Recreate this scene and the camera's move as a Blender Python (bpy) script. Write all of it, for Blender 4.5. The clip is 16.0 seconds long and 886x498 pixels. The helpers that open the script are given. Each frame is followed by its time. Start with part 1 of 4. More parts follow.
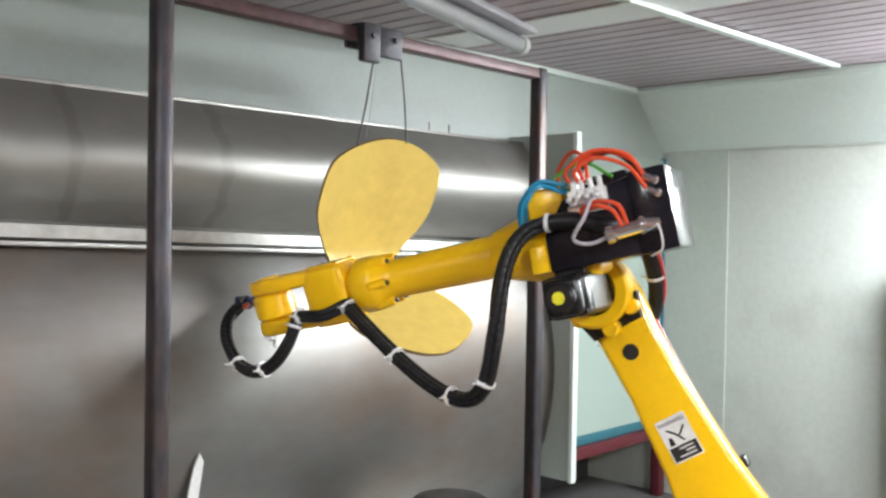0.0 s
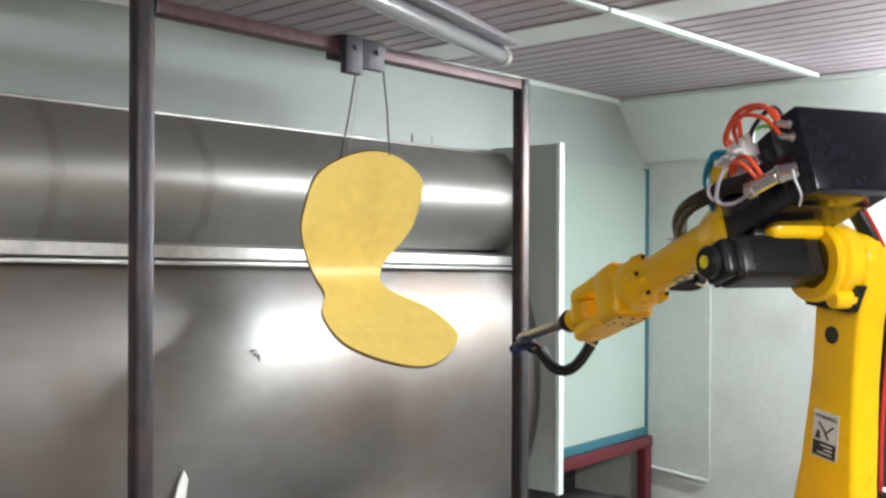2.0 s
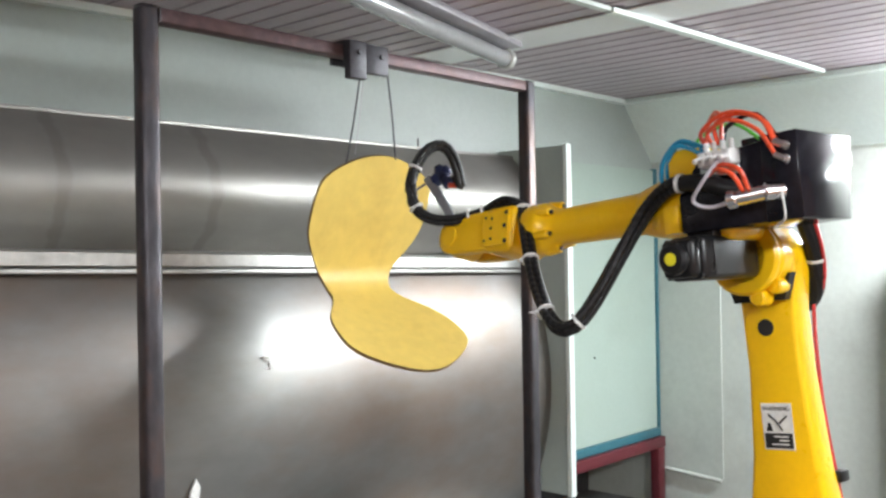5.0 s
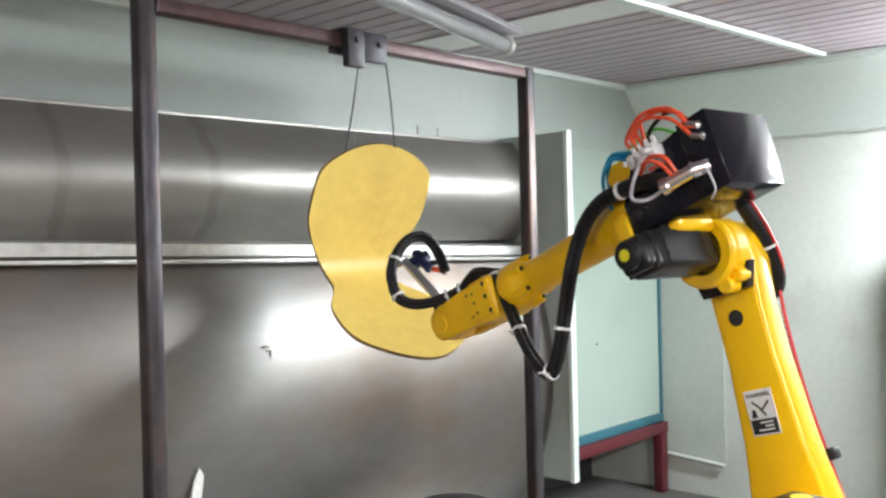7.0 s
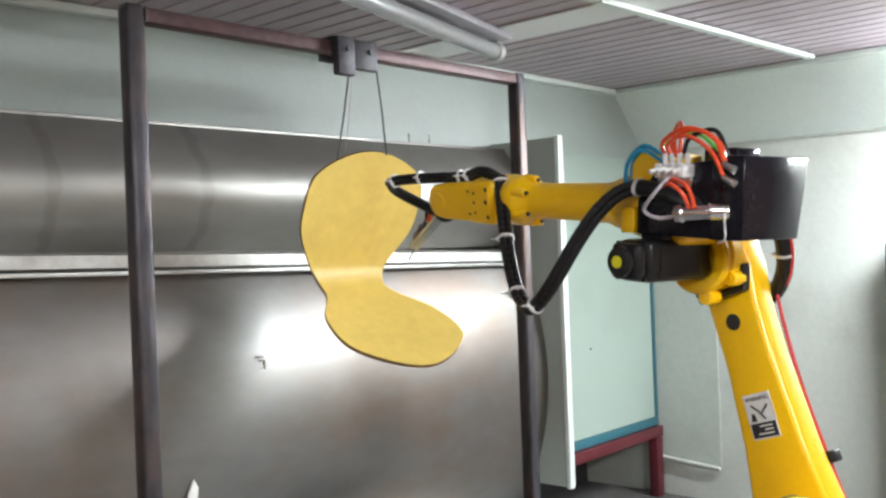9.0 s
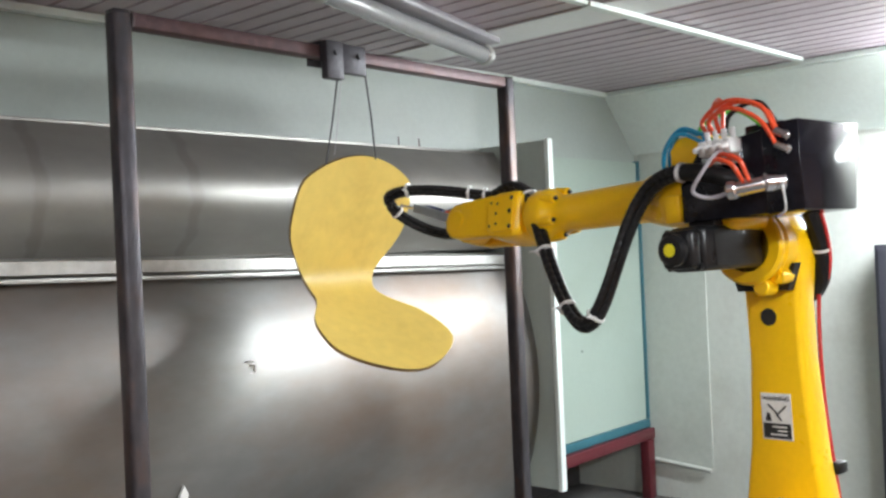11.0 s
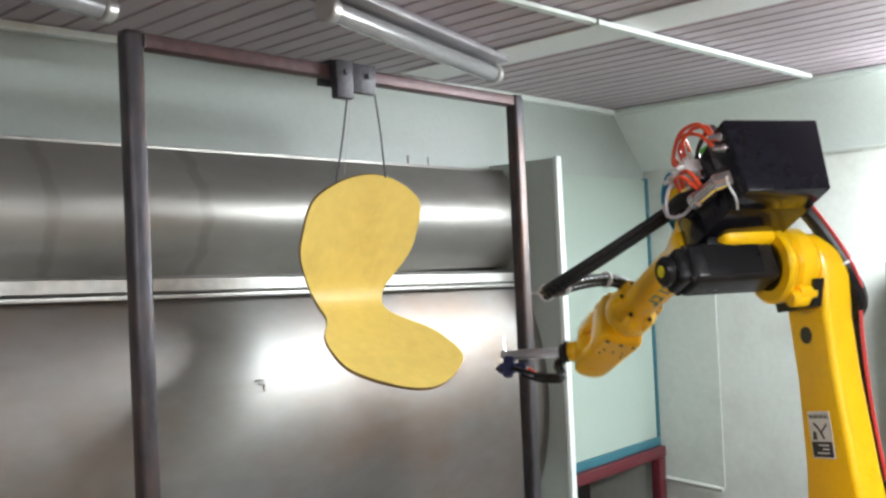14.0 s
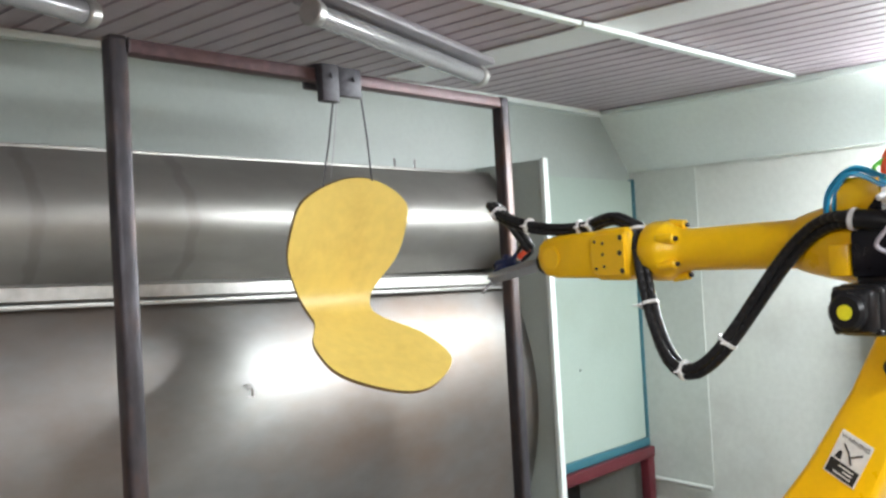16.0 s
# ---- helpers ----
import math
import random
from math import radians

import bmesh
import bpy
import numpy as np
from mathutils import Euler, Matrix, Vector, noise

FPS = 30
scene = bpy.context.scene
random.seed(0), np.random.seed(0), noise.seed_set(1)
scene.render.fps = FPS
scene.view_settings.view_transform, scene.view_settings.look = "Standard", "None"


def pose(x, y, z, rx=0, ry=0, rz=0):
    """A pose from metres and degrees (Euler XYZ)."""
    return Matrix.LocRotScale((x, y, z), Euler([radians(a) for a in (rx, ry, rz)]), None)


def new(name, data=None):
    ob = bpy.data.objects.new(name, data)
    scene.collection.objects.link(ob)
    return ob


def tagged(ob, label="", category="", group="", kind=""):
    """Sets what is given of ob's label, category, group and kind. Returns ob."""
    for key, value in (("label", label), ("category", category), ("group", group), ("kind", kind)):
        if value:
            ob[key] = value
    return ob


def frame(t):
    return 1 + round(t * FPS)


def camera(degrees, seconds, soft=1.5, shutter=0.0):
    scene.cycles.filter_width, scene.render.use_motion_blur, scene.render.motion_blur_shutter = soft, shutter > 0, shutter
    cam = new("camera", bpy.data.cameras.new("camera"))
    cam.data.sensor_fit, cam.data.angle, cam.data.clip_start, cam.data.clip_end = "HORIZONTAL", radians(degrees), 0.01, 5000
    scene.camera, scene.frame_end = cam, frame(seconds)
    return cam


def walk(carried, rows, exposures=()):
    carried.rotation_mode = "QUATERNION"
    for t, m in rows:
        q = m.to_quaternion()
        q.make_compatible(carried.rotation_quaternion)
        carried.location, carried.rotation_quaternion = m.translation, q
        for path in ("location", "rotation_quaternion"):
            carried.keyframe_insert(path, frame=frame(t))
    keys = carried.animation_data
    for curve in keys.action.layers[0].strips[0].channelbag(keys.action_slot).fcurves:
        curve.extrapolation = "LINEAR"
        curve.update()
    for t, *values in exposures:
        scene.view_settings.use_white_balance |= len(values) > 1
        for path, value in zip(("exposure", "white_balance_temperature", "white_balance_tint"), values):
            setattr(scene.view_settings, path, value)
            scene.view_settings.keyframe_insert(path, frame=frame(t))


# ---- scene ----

# ------------------------------------------------------------------ camera
# seconds; the tilt, lean and turn of the held camera, and where it is held
CAMERA_TURN = [
    (0, 89.10, -0.93, -47.03), (0.5, 88.94, -0.85, -47.03), (1, 89.28, -0.60, -47.84), (1.5, 89.52, -0.52, -48.07), (2, 89.95, -0.24, -48.05),
    (2.5, 90.18, -0.08, -47.62), (3, 90.52, 0.11, -47.51), (3.5, 90.45, 0.45, -47.75), (4, 90.53, 0.69, -47.79), (6.5, 89.68, 1.28, -47.22),
    (7, 89.55, 1.45, -47.35), (7.5, 89.75, 1.66, -47.29), (8, 89.69, 1.60, -47.19), (8.5, 89.84, 2.01, -47.59), (11, 90.06, 2.49, -48.27),
    (11.5, 90.35, 2.89, -48.61), (12, 90.35, 2.88, -48.63), (12.5, 90.54, 2.74, -48.51), (13, 90.25, 2.63, -48.09), (13.5, 90.88, 2.64, -48.01),
    (14, 91.13, 2.64, -47.77), (14.5, 91.22, 2.91, -47.81), (15, 91.70, 2.97, -47.92), (15.5, 91.28, 3.00, -47.93), (16, 91.25, 3.22, -48.49)]
CAMERA_EYE = [
    (0, 0.019, 0.002, 1.560), (0.5, 0.022, 0.006, 1.559), (1, 0.022, 0.008, 1.557), (1.5, 0.024, 0.010, 1.555), (2, 0.024, 0.013, 1.552),
    (2.5, 0.025, 0.015, 1.550), (3, 0.024, 0.015, 1.549), (3.5, 0.024, 0.015, 1.548), (4, 0.025, 0.015, 1.548), (6.5, 0.035, 0.007, 1.542),
    (7, 0.035, 0.007, 1.544), (7.5, 0.036, 0.011, 1.544), (8, 0.037, 0.012, 1.544), (8.5, 0.037, 0.015, 1.545), (11, 0.046, 0.007, 1.550),
    (11.5, 0.045, 0.007, 1.549), (12, 0.045, 0.008, 1.549), (12.5, 0.044, 0.009, 1.549), (13, 0.043, 0.011, 1.550), (13.5, 0.042, 0.009, 1.550),
    (14, 0.042, 0.010, 1.553), (14.5, 0.041, 0.009, 1.554), (15, 0.042, 0.008, 1.553), (15.5, 0.042, 0.006, 1.552), (16, 0.043, 0.009, 1.553)]
cam = camera(50.0, 16.0, soft=2.6, shutter=0.5)
walk(cam, [(t, pose(*eye, *turned)) for (t, *turned), (_, *eye) in zip(CAMERA_TURN, CAMERA_EYE)], exposures=[(0.0, 0.10), (1.0, 0.10), (1.5, 0.05), (2.0, 0.13), (4.2, 0.16), (8.7, 0.10), (11.0, 0.0), (11.5, 0.05), (13.0, 0.05), (16.0, 0.08)])

# ------------------------------------------------------------------ light
world = bpy.data.worlds.new("world")
scene.world = world
world.use_nodes = True
world.node_tree.nodes["Background"].inputs[0].default_value = (0.8, 0.88, 0.95, 1)
world.node_tree.nodes["Background"].inputs[1].default_value = 0.05


def area_lamp(name, m, size_x, size_y, watts, colour):
    data = bpy.data.lights.new(name, "AREA")
    data.shape, data.size, data.size_y, data.energy, data.color = "RECTANGLE", size_x, size_y, watts, colour
    ob = new(name, data)
    ob.matrix_basis = m
    return ob


LAMPS = [  # x, y, turn, watts: the tubes under the ceiling; the last two are unseen, added fill
    (4.3, 0.50, 90, 78), (0.9, -1.2, 0, 92), (-1.2, 0.9, 0, 27)]
COVE_LAMPS = [(0.72, 45), (-0.56, 26)]  # y, watts: the tubes on the sloping panel


# ------------------------------------------------------------------ materials
def nodes_of(name):
    mat = bpy.data.materials.new(name)
    mat.use_nodes = True
    return mat, mat.node_tree.nodes, mat.node_tree.links, mat.node_tree.nodes["Principled BSDF"]


def surface(name, colour, rough, metal=0.0, spread=0.08, grain=60.0, stain=2.5, bump=0.03, coat=0.0, stain_colour=None, stain_amount=0.35, stretch=(1, 1, 1), rough_spread=0.1, bump_scale=None, stain_from=0.5):
    """A surface with fine grain, broad stains and relief, in the thing's own space."""
    mat, nodes, links, bsdf = nodes_of(name)
    coord = nodes.new("ShaderNodeTexCoord")
    mapping = nodes.new("ShaderNodeMapping")
    mapping.inputs["Scale"].default_value = stretch
    links.new(coord.outputs["Object"], mapping.inputs["Vector"])
    fine, broad = nodes.new("ShaderNodeTexNoise"), nodes.new("ShaderNodeTexNoise")
    fine.inputs["Scale"].default_value, fine.inputs["Detail"].default_value = grain, 5
    broad.inputs["Scale"].default_value, broad.inputs["Detail"].default_value, broad.inputs["Roughness"].default_value = stain, 6, 0.65
    for n in (fine, broad):
        links.new(mapping.outputs["Vector"], n.inputs["Vector"])
    ramp = nodes.new("ShaderNodeValToRGB")
    lo = [max(0, c * (1 - spread)) for c in colour]
    hi = [min(1, c * (1 + spread)) for c in colour]
    ramp.color_ramp.elements[0].position, ramp.color_ramp.elements[1].position = 0.3, 0.7
    ramp.color_ramp.elements[0].color, ramp.color_ramp.elements[1].color = (*lo, 1), (*hi, 1)
    links.new(fine.outputs["Fac"], ramp.inputs["Fac"])
    mix = nodes.new("ShaderNodeMix")
    mix.data_type = "RGBA"
    sc = stain_colour or tuple(c * 0.55 for c in colour)
    mask = nodes.new("ShaderNodeMapRange")
    mask.inputs["From Min"].default_value, mask.inputs["From Max"].default_value = stain_from, stain_from + 0.25
    mask.inputs["To Max"].default_value = stain_amount
    links.new(broad.outputs["Fac"], mask.inputs["Value"])
    links.new(mask.outputs["Result"], mix.inputs[0])
    links.new(ramp.outputs["Color"], mix.inputs[6])
    mix.inputs[7].default_value = (*sc, 1)
    links.new(mix.outputs[2], bsdf.inputs["Base Color"])
    rr = nodes.new("ShaderNodeMapRange")
    rr.inputs["To Min"].default_value, rr.inputs["To Max"].default_value = max(0.03, rough - rough_spread), min(1, rough + rough_spread)
    links.new(broad.outputs["Fac"], rr.inputs["Value"])
    links.new(rr.outputs["Result"], bsdf.inputs["Roughness"])
    bsdf.inputs["Metallic"].default_value, bsdf.inputs["Coat Weight"].default_value = metal, coat
    if bump:
        b = nodes.new("ShaderNodeBump")
        b.inputs["Strength"].default_value, b.inputs["Distance"].default_value = bump, 0.01
        src = fine
        if bump_scale:
            src = nodes.new("ShaderNodeTexNoise")
            src.inputs["Scale"].default_value = bump_scale
            links.new(mapping.outputs["Vector"], src.inputs["Vector"])
        links.new(src.outputs["Fac"], b.inputs["Height"])
        links.new(b.outputs["Normal"], bsdf.inputs["Normal"])
    return mat


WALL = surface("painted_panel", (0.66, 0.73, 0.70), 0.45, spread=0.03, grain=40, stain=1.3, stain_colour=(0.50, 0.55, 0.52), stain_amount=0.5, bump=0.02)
# WALL's paint at half brightness: the weaker light here is put into the colour
WALL_SHADED = surface("shaded_panel", (0.33, 0.375, 0.35), 0.45, spread=0.03, grain=40, stain=1.3, stain_colour=(0.255, 0.275, 0.25), stain_amount=0.5, bump=0.02)
WALL_DIRTY = surface("grey_panel", (0.54, 0.57, 0.53), 0.5, spread=0.04, grain=30, stain=1.6, stain_colour=(0.36, 0.36, 0.33), stain_amount=0.6, bump=0.02)
WALL_EDGE = surface("greenish_panel", (0.46, 0.50, 0.46), 0.5, spread=0.04, grain=30, stain=1.6, stain_colour=(0.33, 0.34, 0.31), stain_amount=0.6, bump=0.02)
# near-black in place of the deep shade under the raised panel
WALL_IN_SHADE = surface("underside_shade", (0.06, 0.06, 0.062), 0.6, spread=0.1, stain=2.0, bump=0.03)
WALL_BROWN = surface("brown_unseen_wall", (0.27, 0.145, 0.09), 0.6, spread=0.1, stain=1.2, bump=0.03)
PANEL = surface("pale_green_panel", (0.33, 0.405, 0.355), 0.35, spread=0.02, stain=2.0, stain_colour=(0.27, 0.32, 0.265), stain_amount=0.4, bump=0.02)
CEILING = surface("mauve_white_sheet", (0.41, 0.345, 0.385), 0.4, spread=0.04, grain=35, stain=1.6, stain_colour=(0.30, 0.265, 0.28), stain_amount=0.5, bump=0.02)
WHITE = surface("white_enamel", (0.74, 0.76, 0.76), 0.35, spread=0.03, stain_amount=0.25, bump=0.01)
FLOOR = surface("grey_floor", (0.11, 0.105, 0.10), 0.6, spread=0.15, grain=20, stain=1.5, bump=0.05)
STEEL = surface("stainless_sheet", (0.37, 0.345, 0.325), 0.42, metal=1.0, spread=0.06, grain=9, stain=1.4, stain_colour=(0.22, 0.165, 0.13), stain_amount=0.75, stretch=(1.0, 1.0, 2.0), bump=0.012, rough_spread=0.06, bump_scale=2.0)
# the brown mottle puts the sheet's warm reflection into its colour
SHEET = surface("brown_mottled_sheet", (0.215, 0.212, 0.205), 0.42, metal=0.75, spread=0.06, grain=9, stain=0.75, stain_colour=(0.20, 0.125, 0.08), stain_amount=0.68, stretch=(1.0, 1.0, 2.0), bump=0.01, rough_spread=0.07, bump_scale=2.0, stain_from=0.4)
HOOD = surface("stainless_hood", (0.32, 0.31, 0.29), 0.44, metal=0.75, spread=0.05, grain=9, stain=1.8, stain_colour=(0.29, 0.27, 0.25), stain_amount=0.4, stretch=(1.0, 2.0, 2.0), bump=0.008, rough_spread=0.05, bump_scale=2.5)


def reflected_gaps(mat, places, width, colour):
    """Upright hand-wide ragged bands across a sheet, at these places along x: reflected dark gaps, painted in."""
    nodes, links_to = mat.node_tree.nodes, mat.node_tree.links
    bsdf = nodes["Principled BSDF"]
    coord, sep, noise = nodes.new("ShaderNodeTexCoord"), nodes.new("ShaderNodeSeparateXYZ"), nodes.new("ShaderNodeTexNoise")
    noise.inputs["Scale"].default_value, noise.inputs["Detail"].default_value = 9.0, 4
    links_to.new(coord.outputs["Object"], sep.inputs[0])
    links_to.new(coord.outputs["Object"], noise.inputs["Vector"])
    wob = nodes.new("ShaderNodeMath")
    wob.operation, wob.inputs[1].default_value = "MULTIPLY_ADD", 0.07
    links_to.new(noise.outputs["Fac"], wob.inputs[0])
    links_to.new(sep.outputs["X"], wob.inputs[2])
    total = None
    for x in places:
        off, size, fall = nodes.new("ShaderNodeMath"), nodes.new("ShaderNodeMath"), nodes.new("ShaderNodeMapRange")
        off.operation, off.inputs[1].default_value = "SUBTRACT", x + 0.035
        size.operation = "ABSOLUTE"
        fall.interpolation_type = "SMOOTHSTEP"
        fall.inputs["From Min"].default_value, fall.inputs["From Max"].default_value = width * 0.35, width
        fall.inputs["To Min"].default_value, fall.inputs["To Max"].default_value = 0.5, 0.0
        links_to.new(wob.outputs[0], off.inputs[0])
        links_to.new(off.outputs[0], size.inputs[0])
        links_to.new(size.outputs[0], fall.inputs["Value"])
        if total is None:
            total = fall.outputs[0]
        else:
            add = nodes.new("ShaderNodeMath")
            add.operation, add.use_clamp = "ADD", True
            links_to.new(total, add.inputs[0])
            links_to.new(fall.outputs[0], add.inputs[1])
            total = add.outputs[0]
    mix = nodes.new("ShaderNodeMix")
    mix.data_type = "RGBA"
    links_to.new(total, mix.inputs[0])
    links_to.new(bsdf.inputs["Base Color"].links[0].from_socket, mix.inputs[6])
    mix.inputs[7].default_value = (*colour, 1)
    links_to.new(mix.outputs[2], bsdf.inputs["Base Color"])


# dark breaks in the hood's reflection, put into its base colour
reflected_gaps(HOOD, (1.363, 1.897), 0.032, (0.21, 0.20, 0.19))
TRIM_STEEL = surface("bright_steel_trim", (0.52, 0.52, 0.50), 0.42, metal=0.8, spread=0.12, grain=25, stain=6, stain_colour=(0.3, 0.27, 0.25), stain_amount=0.6, bump=0.04)
RUST = surface("rusty_steel", (0.066, 0.062, 0.070), 0.42, metal=0.6, spread=0.25, grain=40, stain=7, stain_colour=(0.17, 0.075, 0.03), stain_amount=0.6, stretch=(1, 1, 0.35), bump=0.08)
RUST_RED = surface("primed_beam", (0.085, 0.048, 0.052), 0.5, metal=0.4, spread=0.25, grain=40, stain=6, stain_colour=(0.12, 0.055, 0.04), stain_amount=0.6, bump=0.08)
DARK_IRON = surface("dark_iron", (0.045, 0.043, 0.050), 0.5, metal=0.5, spread=0.25, stain=20, bump=0.06)
YELLOW = surface("yellow_paint", (0.98, 0.575, 0.004), 0.30, spread=0.03, grain=80, stain=5, stain_colour=(0.80, 0.40, 0.006), stain_amount=0.3, bump=0.015, coat=0.25)
BLACK_SHEET = surface("black_sheet", (0.010, 0.010, 0.015), 0.15, spread=0.3, stain=4, bump=0.02, rough_spread=0.05)
BLACK = surface("black_plastic", (0.012, 0.012, 0.013), 0.3, spread=0.3, stain=15, bump=0.02)
RUBBER = surface("black_hose", (0.012, 0.012, 0.013), 0.38, spread=0.3, stain=10, bump=0.04)
for dark in (BLACK, BLACK_SHEET, RUBBER):
    dark.node_tree.nodes["Principled BSDF"].inputs["Specular IOR Level"].default_value = 0.3
WOOD = surface("yellow_veneer", (0.72, 0.525, 0.125), 0.42, spread=0.05, grain=25, stain=7, stain_colour=(0.56, 0.37, 0.08), stain_amount=0.5, stretch=(1, 1, 1), bump=0.02)
TRAY = surface("grey_lamp_tray", (0.27, 0.255, 0.275), 0.45, spread=0.08, stain=4, bump=0.02)
CABINET = surface("dark_grey_enamel", (0.045, 0.045, 0.06), 0.45, stain=3, bump=0.03)
WOOD_EDGE = surface("plywood_edge", (0.20, 0.12, 0.045), 0.6, spread=0.2, stain=10, bump=0.05)
BLUE = surface("blue_trim", (0.03, 0.13, 0.165), 0.4, stain=6, bump=0.02)
RED = surface("maroon_steel", (0.10, 0.014, 0.020), 0.4, stain=6, bump=0.03)
RED_HOSE = surface("red_hose", (0.80, 0.09, 0.03), 0.3, stain=10, bump=0.0)
RED_LINE = surface("red_line", (0.55, 0.035, 0.035), 0.35, stain=10, bump=0.0)
BLUE_HOSE = surface("blue_hose", (0.02, 0.32, 0.55), 0.3, stain=10, bump=0.0)
GREEN_HOSE = surface("green_hose", (0.1, 0.45, 0.05), 0.35, stain=10, bump=0.0)
GREY_CABLE = surface("grey_cable", (0.45, 0.42, 0.46), 0.4, stain=10, bump=0.0)
CHROME = surface("chrome", (0.75, 0.75, 0.76), 0.18, metal=1.0, spread=0.05, stain=20, bump=0.0)
ALU = surface("aluminium_bar", (0.62, 0.64, 0.66), 0.35, metal=0.9, spread=0.06, stain=15, bump=0.02)
GUN = surface("dark_blue_gun", (0.015, 0.025, 0.09), 0.35, stain=20, bump=0.0)
TIE = surface("white_plastic", (0.75, 0.75, 0.74), 0.4, stain=20, bump=0.0)
DOT = surface("yellow_sticker", (0.80, 0.72, 0.02), 0.4, stain=20, bump=0.0)
LETTER = surface("teal_print", (0.10, 0.26, 0.20), 0.4, stain=30, bump=0.0)
PAPER = surface("white_sticker", (0.78, 0.78, 0.76), 0.4, stain=20, bump=0.0, stain_amount=0.15)
INK = surface("black_print", (0.02, 0.02, 0.02), 0.4, stain=20, bump=0.0)
TUBE_GLASS = surface("frosted_tube", (0.27, 0.27, 0.28), 0.16, spread=0.05, stain=8, bump=0.0, coat=0.5)


def glow(name, colour, strength):
    mat, nodes, links, bsdf = nodes_of(name)
    bsdf.inputs["Base Color"].default_value = (0.8, 0.8, 0.8, 1)
    bsdf.inputs["Emission Color"].default_value, bsdf.inputs["Emission Strength"].default_value = (*colour, 1), strength
    return mat


LIT_TUBE = glow("lit_tube", (0.93, 0.98, 1.0), 82.0)


# ------------------------------------------------------------------ mesh helpers
def box_bm(x0, x1, y0, y1, z0, z1, bevel=0.0, seg=2):
    bm = bmesh.new()
    bmesh.ops.create_cube(bm, size=1)
    for v in bm.verts:
        v.co = Vector(((x0 + x1) / 2 + v.co.x * (x1 - x0), (y0 + y1) / 2 + v.co.y * (y1 - y0), (z0 + z1) / 2 + v.co.z * (z1 - z0)))
    if bevel:
        bmesh.ops.bevel(bm, geom=bm.edges[:], offset=bevel, segments=seg, affect="EDGES", profile=0.5)
    return bm


def frame_z(a, b):
    """A pose at a whose z axis points to b."""
    d = Vector(b) - Vector(a)
    return Matrix.Translation(a) @ d.to_track_quat("Z", "Y").to_matrix().to_4x4()


def lathe_bm(profile, m=None, seg=28):
    """A turned body: rows of (radius, height) about z, then placed by m."""
    bm = bmesh.new()
    rings = []
    for r, z in profile:
        if r < 1e-5:
            rings.append([bm.verts.new((0, 0, z))])
        else:
            rings.append([bm.verts.new((r * math.cos(2 * math.pi * k / seg), r * math.sin(2 * math.pi * k / seg), z)) for k in range(seg)])
    for a, b in zip(rings, rings[1:]):
        for k in range(seg):
            j = (k + 1) % seg
            if len(a) == 1 and len(b) > 1:
                bm.faces.new((a[0], b[k], b[j]))
            elif len(b) == 1 and len(a) > 1:
                bm.faces.new((a[k], a[j], b[0]))
            elif len(a) > 1:
                bm.faces.new((a[k], a[j], b[j], b[k]))
    for ring, flip in ((rings[0], True), (rings[-1], False)):
        if len(ring) > 1:
            bm.faces.new(ring[::-1] if flip else ring)
    bmesh.ops.recalc_face_normals(bm, faces=bm.faces[:])
    if m is not None:
        bm.transform(m)
    return bm


def rod_bm(a, b, r, seg=16, bevel=0.0):
    length = (Vector(b) - Vector(a)).length
    e = min(bevel, r * 0.6, length * 0.3)
    prof = [(r - e, 0), (r, e), (r, length - e), (r - e, length)] if e > 0 else [(r, 0), (r, length)]
    return lathe_bm(prof, frame_z(a, b), seg)


def pipe_bm(points, r, seg=10, ribs=0.0):
    """A round pipe along points."""
    pts = [Vector(p) for p in points]
    bm = bmesh.new()
    rings = []
    up = Vector((0.13, 0.27, 0.95)).normalized()
    for i, p in enumerate(pts):
        d = (pts[min(i + 1, len(pts) - 1)] - pts[max(i - 1, 0)]).normalized()
        x = up - d * up.dot(d)
        x = x.normalized() if x.length > 1e-4 else d.orthogonal().normalized()
        up = x
        y = d.cross(x)
        rr = r * (1 + ribs * (i % 2))
        rings.append([bm.verts.new(p + rr * (math.cos(2 * math.pi * k / seg) * x + math.sin(2 * math.pi * k / seg) * y)) for k in range(seg)])
    for a, b in zip(rings, rings[1:]):
        for k in range(seg):
            j = (k + 1) % seg
            bm.faces.new((a[k], a[j], b[j], b[k]))
    bm.faces.new(rings[0][::-1])
    bm.faces.new(rings[-1])
    bmesh.ops.recalc_face_normals(bm, faces=bm.faces[:])
    return bm


def smooth_path(ctrl, n):
    """Points on a smooth curve through ctrl."""
    pts = [Vector(c) for c in ctrl]
    pts = [2 * pts[0] - pts[1]] + pts + [2 * pts[-1] - pts[-2]]
    out = []
    m = len(pts) - 3
    for i in range(n):
        u = i / (n - 1) * m
        k = min(int(u), m - 1)
        f = u - k
        a, b, c, d = pts[k:k + 4]
        out.append(0.5 * (2 * b + (c - a) * f + (2 * a - 5 * b + 4 * c - d) * f * f + (3 * b - a - 3 * c + d) * f ** 3))
    return out


